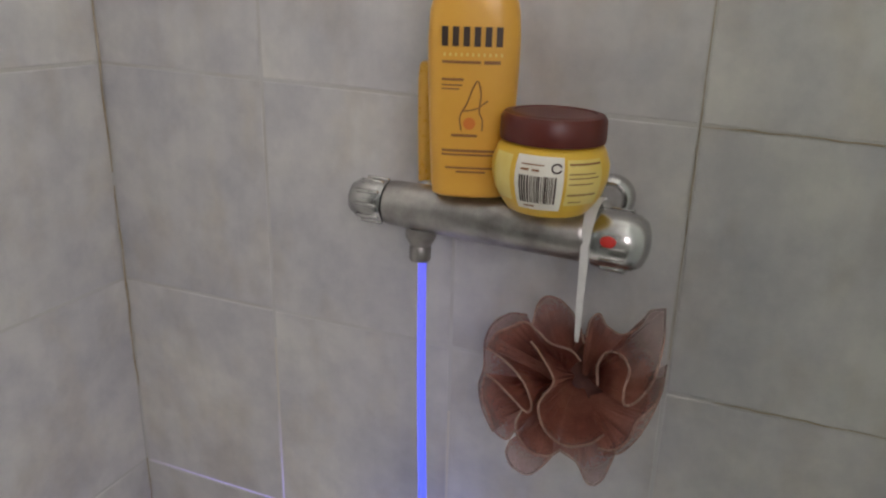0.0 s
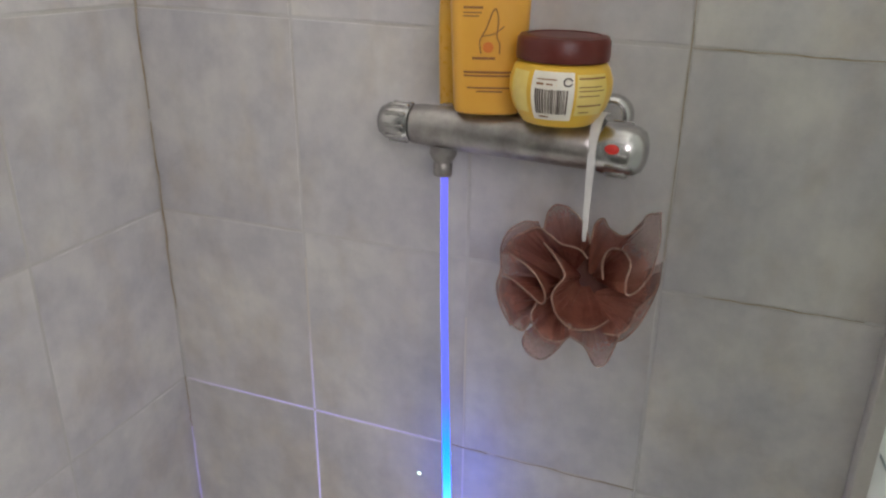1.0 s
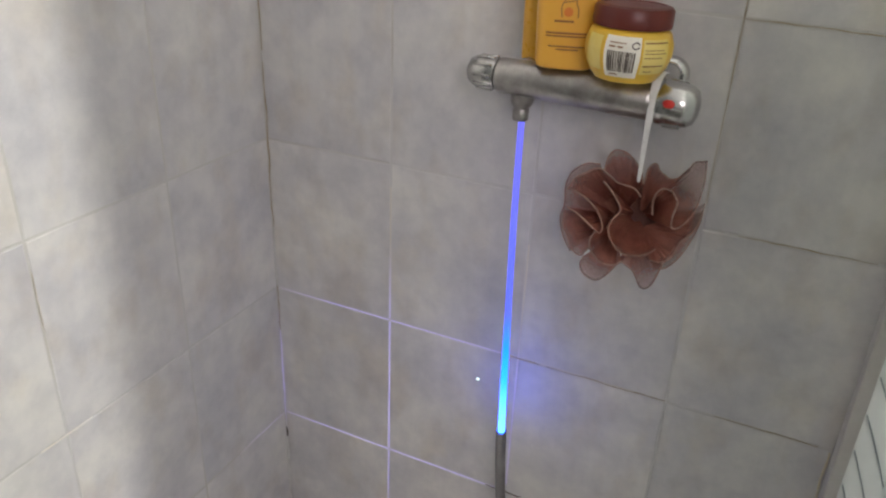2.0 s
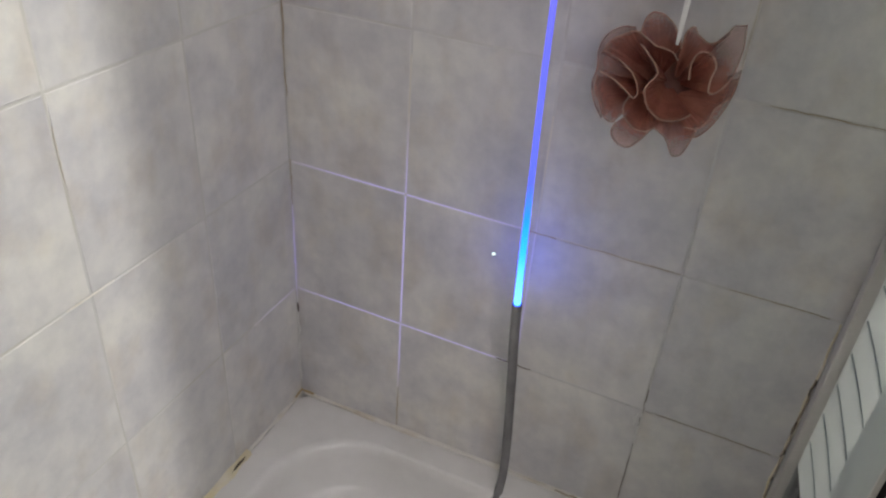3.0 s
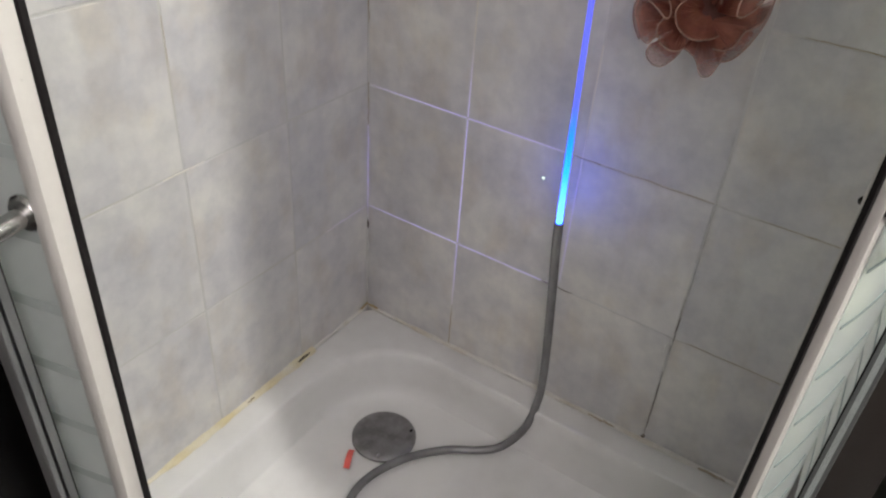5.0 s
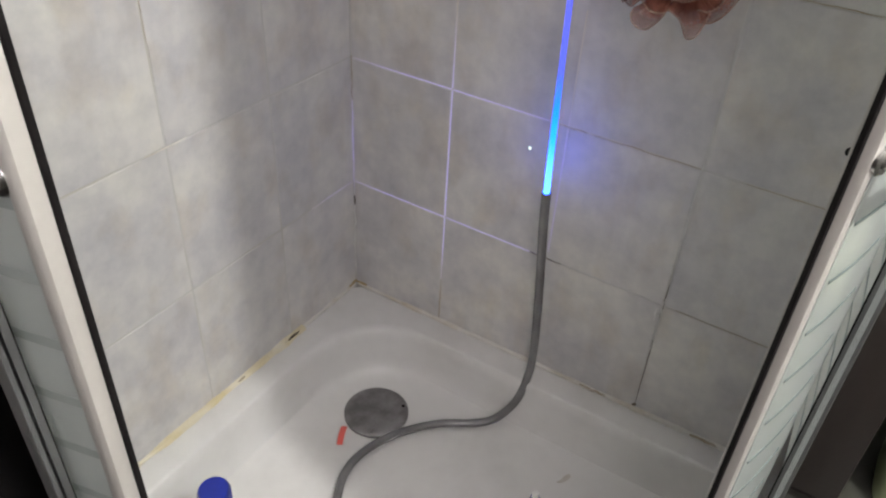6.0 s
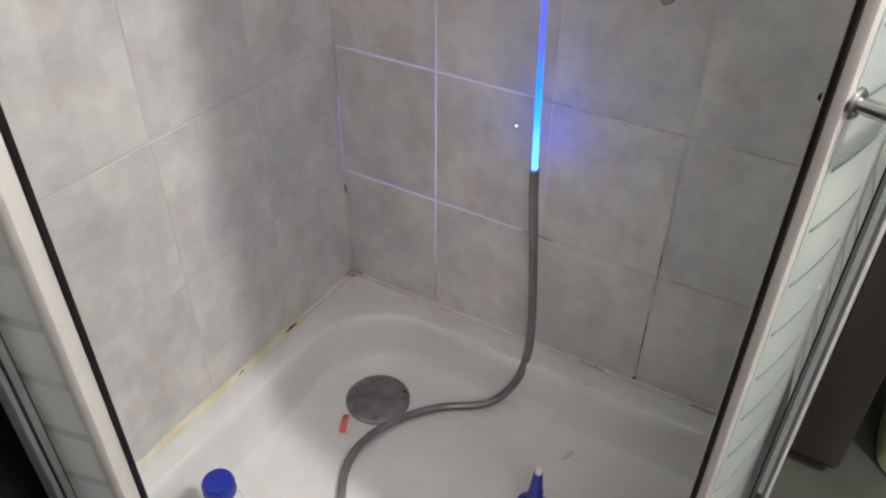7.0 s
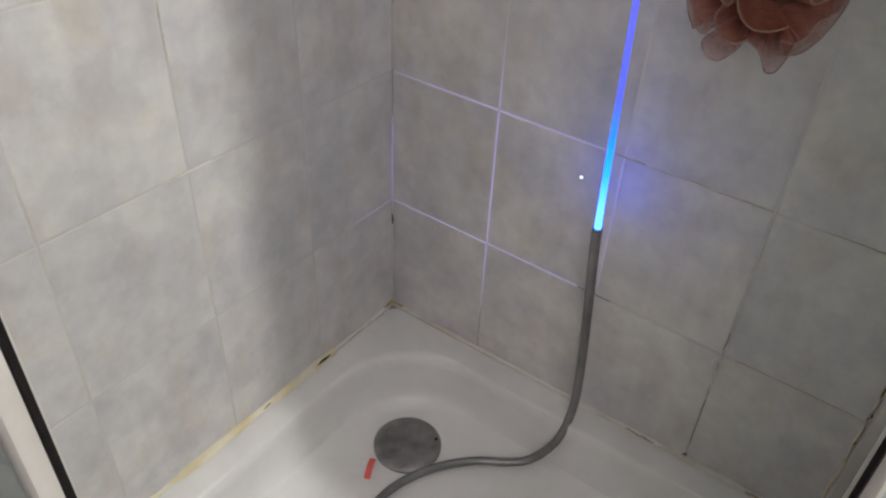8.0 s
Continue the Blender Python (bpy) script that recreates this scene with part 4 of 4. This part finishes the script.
# hem lines placed to fit the camera's view of the pouf
folds = [
    # the deep cup in front, its hem drawn up into an S at one end
    ([(-0.038, 0.040, 0.036), (-0.027, 0.028, 0.046), (-0.014, 0.008, 0.052), (-0.022, -0.006, 0.057), (-0.025, -0.018, 0.060), (-0.017, -0.035, 0.059), (0.0, -0.045, 0.056), (0.020, -0.042, 0.052), (0.033, -0.033, 0.044)], (0.008, 0.014, -0.030), 0.0),
    # the curled loop beside it, running out to the tall upper sheet
    ([(0.025, 0.008, 0.030), (0.023, 0.026, 0.044), (0.030, 0.037, 0.050), (0.042, 0.036, 0.052), (0.050, 0.024, 0.050), (0.047, 0.006, 0.046), (0.049, -0.006, 0.043), (0.060, -0.001, 0.039), (0.073, 0.018, 0.032), (0.081, 0.052, 0.020), (0.082, 0.084, 0.008)], (0.014, 0.012, -0.026), 0.0),
    ([(0.082, 0.084, 0.004), (0.068, 0.080, 0.008), (0.060, 0.066, 0.012), (0.045, 0.056, 0.014), (0.030, 0.062, 0.016), (0.022, 0.073, 0.012), (0.014, 0.066, 0.014), (0.011, 0.050, 0.020)], (0.010, 0.010, -0.010), 0.05),
    # the fold that turns back on itself
    ([(-0.082, 0.031, 0.008), (-0.072, 0.027, 0.024), (-0.053, 0.015, 0.038), (-0.040, 0.002, 0.045), (-0.032, -0.015, 0.045), (-0.036, -0.022, 0.040), (-0.051, -0.011, 0.035), (-0.066, 0.0, 0.026), (-0.079, 0.007, 0.012)], (-0.010, 0.006, -0.022), 0.03),
    ([(-0.082, 0.030, 0.002), (-0.074, 0.044, 0.010), (-0.060, 0.052, 0.018), (-0.046, 0.058, 0.020), (-0.033, 0.050, 0.030), (-0.020, 0.040, 0.040), (-0.002, 0.036, 0.040), (0.008, 0.028, 0.034)], (-0.006, 0.012, -0.022), 0.06),
    ([(-0.040, 0.056, 0.010), (-0.037, 0.074, 0.010), (-0.030, 0.084, 0.010), (-0.018, 0.083, 0.014), (-0.006, 0.074, 0.020), (0.004, 0.059, 0.026), (0.010, 0.044, 0.028)], (-0.004, 0.016, -0.008), 0.05),
    # the lower lobes
    ([(-0.040, -0.020, 0.030), (-0.045, -0.032, 0.034), (-0.042, -0.044, 0.035), (-0.030, -0.056, 0.032), (-0.014, -0.058, 0.030), (-0.004, -0.052, 0.030)], (-0.010, -0.006, -0.006), 0.08),
    ([(-0.050, -0.050, 0.006), (-0.053, -0.062, 0.008), (-0.046, -0.073, 0.010), (-0.031, -0.078, 0.012), (-0.018, -0.068, 0.014), (-0.009, -0.056, 0.018)], (-0.010, -0.014, -0.010), 0.06),
    ([(-0.008, -0.050, 0.024), (0.004, -0.056, 0.024), (0.013, -0.062, 0.018), (0.024, -0.079, 0.010), (0.035, -0.076, 0.008), (0.042, -0.060, 0.012), (0.046, -0.046, 0.018)], (0.010, -0.010, -0.008), 0.04),
    ([(0.030, -0.046, 0.028), (0.044, -0.046, 0.026), (0.056, -0.036, 0.022), (0.062, -0.020, 0.024), (0.070, -0.012, 0.016), (0.081, 0.002, 0.010), (0.084, 0.022, 0.008)], (0.012, -0.004, -0.008), 0.06),
    ([(-0.082, 0.004, 0.0), (-0.082, -0.014, 0.004), (-0.074, -0.028, 0.008), (-0.066, -0.044, 0.004), (-0.054, -0.050, 0.006), (-0.046, -0.040, 0.018)], (-0.012, -0.004, -0.010), 0.04),
    # thin outer lobes that lie against the tiles
    ([(0.038, -0.054, -0.012), (0.053, -0.050, -0.012), (0.067, -0.035, -0.012), (0.078, -0.014, -0.010), (0.086, 0.010, -0.008), (0.088, 0.034, -0.006)], (0.012, -0.006, -0.014), 0.05),
    ([(-0.046, 0.066, 0.004), (-0.064, 0.066, -0.004), (-0.080, 0.054, -0.008), (-0.086, 0.036, -0.010), (-0.084, 0.014, -0.010), (-0.087, -0.006, -0.008), (-0.080, -0.028, -0.006), (-0.068, -0.046, -0.004)], (-0.010, 0.006, -0.016), 0.04),
]
for k, (hem_line, root, puff) in enumerate(folds):
    net, hem = fold(hem_line, root, puff, 1.3 * k)
    ruffle = part("ruffle", net, TULLE, pouf)
    part("hem", hem, TULLE_EDGE, ruffle)
# a filler ball closes the gaps; its dark colour paints the inner shade
shade_fill = lathe([(0.004, -0.022), (0.030, -0.018), (0.045, -0.006), (0.046, 0.006), (0.034, 0.016), (0.012, 0.021), (0.002, 0.022)], 28)
for v in shade_fill.verts:
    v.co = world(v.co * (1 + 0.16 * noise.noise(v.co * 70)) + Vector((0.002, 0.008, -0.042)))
part("shade_fill", shade_fill, TULLE_SHADED, pouf, "dark filler ball, shade inside the pouf painted in")
strap_line = [(0.5375, MY + 0.012, MZ + 0.0205), (0.5375, MY - 0.002, MZ + 0.0225), (0.5372, MY - 0.0155, MZ + 0.0165), (0.5368, MY - 0.0222, MZ + 0.002), (0.5362, MY - 0.0225, MZ - 0.02), (0.5355, MY - 0.020, MZ - 0.05), (0.5350, MY - 0.017, 0.948), (0.5345, MY - 0.014, 0.938)]
loops = []
line = smooth_line([Vector(p) - Vector((PX, PY, PZ)) for p in strap_line], 6)
for i, p in enumerate(line):
    f = i / (len(line) - 1)
    w = 0.0052 * (1 - 0.80 * f) + 0.0004
    ahead = (line[min(i + 1, len(line) - 1)] - line[max(i - 1, 0)]).normalized()
    out = Vector((1, 0, 0)).cross(ahead).normalized() * 0.0006
    s = Vector((w, 0, 0))
    loops.append([p - s - out, p + s - out, p + s + out, p - s + out])
part("strap", rings(bmesh.new(), loops), STRAP, pouf, "flat white hanging strap")

# ---- beside the enclosure ----
cabinet = thing("bathroom_cabinet", pose(0.872, 0.115, 0), "narrow dark brown laminate bathroom cabinet beside the shower", "cabinet")
part("body", box((0.0, 0.0, 0.03), (0.083, 0.34, 1.30), 0.003), DARK_WOOD, cabinet)
part("door", box((0.003, -0.018, 0.036), (0.080, -0.001, 1.295), 0.003), DARK_WOOD, cabinet)
part("plinth", box((0.004, 0.012, 0.0), (0.079, 0.33, 0.03)), DARK_WOOD, cabinet)
basket = thing("laundry_basket", pose(1.150, 0.25, 0), "pale yellow-green plastic laundry basket beside the cabinet", "basket")
part("body", loft([(0.0, 0.13, 0.10), (0.006, 0.14, 0.11), (0.36, 0.165, 0.135), (0.372, 0.172, 0.142), (0.38, 0.170, 0.140), (0.372, 0.158, 0.128), (0.02, 0.132, 0.102)], 48, 4.0), PALE_GREEN, basket)
part("rim", loft([(0.355, 0.168, 0.138), (0.358, 0.176, 0.146), (0.372, 0.177, 0.147), (0.376, 0.171, 0.141)], 48, 4.0), PALE_GREEN, basket)
# added dark box, unseen itself: gives the side pane something dark to show
low = thing("dark_backdrop", pose(0.0, -1.78, 0), "unseen dark brown box, added to darken the side glass", "cabinet")
part("body", box((0.004, 0.0, 0.04), (0.30, 0.82, 1.15), 0.004), DARK_WOOD, low)
part("plinth", box((0.01, 0.02, 0.0), (0.28, 0.80, 0.04)), DARK_WOOD, low)
for k in range(2):
    part("door", box((0.301, 0.005 + 0.408 * k, 0.05), (0.318, 0.407 + 0.408 * k, 1.14), 0.003), DARK_WOOD, low)

# ---- tiles of the two shower walls ----
TILE_MESHES = {}


def tile_mesh(w, heights):
    """A glazed tile seen on its face, w wide along x, its glaze at y = 0; heights: bottom left, bottom right, top right, top left."""
    key = (round(w, 4), *[round(h, 4) for h in heights])
    if key not in TILE_MESHES:
        bm, loops = bmesh.new(), []
        for inset, y in ((0.0, 0.005), (0.0, 0.0009), (0.0005, 0.0003), (0.0014, 0.0)):
            a, (p, q, r, s) = w / 2 - inset, heights
            loops.append([Vector((-a, y, p + inset)), Vector((a, y, q + inset)), Vector((a, y, r - inset)), Vector((-a, y, s - inset))])
        rings(bm, loops, True, False, True)
        TILE_MESHES[key] = mesh_of(bm, TILE, False)
    return TILE_MESHES[key]


rng = random.Random(3)


def lay(columns, parent, place, level):
    """Lay courses of tiles between the joints that level(course, along) gives."""
    for k in range(len(ROWS_Z) - 1):
        for c0, c1 in zip(columns, columns[1:]):
            z = (level(k, c0) + level(k + 1, c0)) / 2
            g = JOINT / 2
            ob = new("tile", tile_mesh(c1 - c0 - JOINT, (level(k, c0) + g - z, level(k, c1) + g - z, level(k + 1, c1) - g - z, level(k + 1, c0) - g - z)))
            ob.parent = parent
            ob.matrix_world = place((c0 + c1) / 2, rng.uniform(-0.0002, 0.0002), z) @ pose(0, 0, 0, rng.uniform(-0.09, 0.09), 0, rng.uniform(-0.09, 0.09))


lay([0.0, 0.2, 0.4, 0.6, 0.8, 0.8635], wall_north, lambda c, o, z: pose(c, o, z), joint_z)
lay([TL * k for k in range(-6, 1)], wall_west, lambda c, o, z: pose(-o, c, z, 0, 0, 90), lambda k, c: ROWS_Z[k])
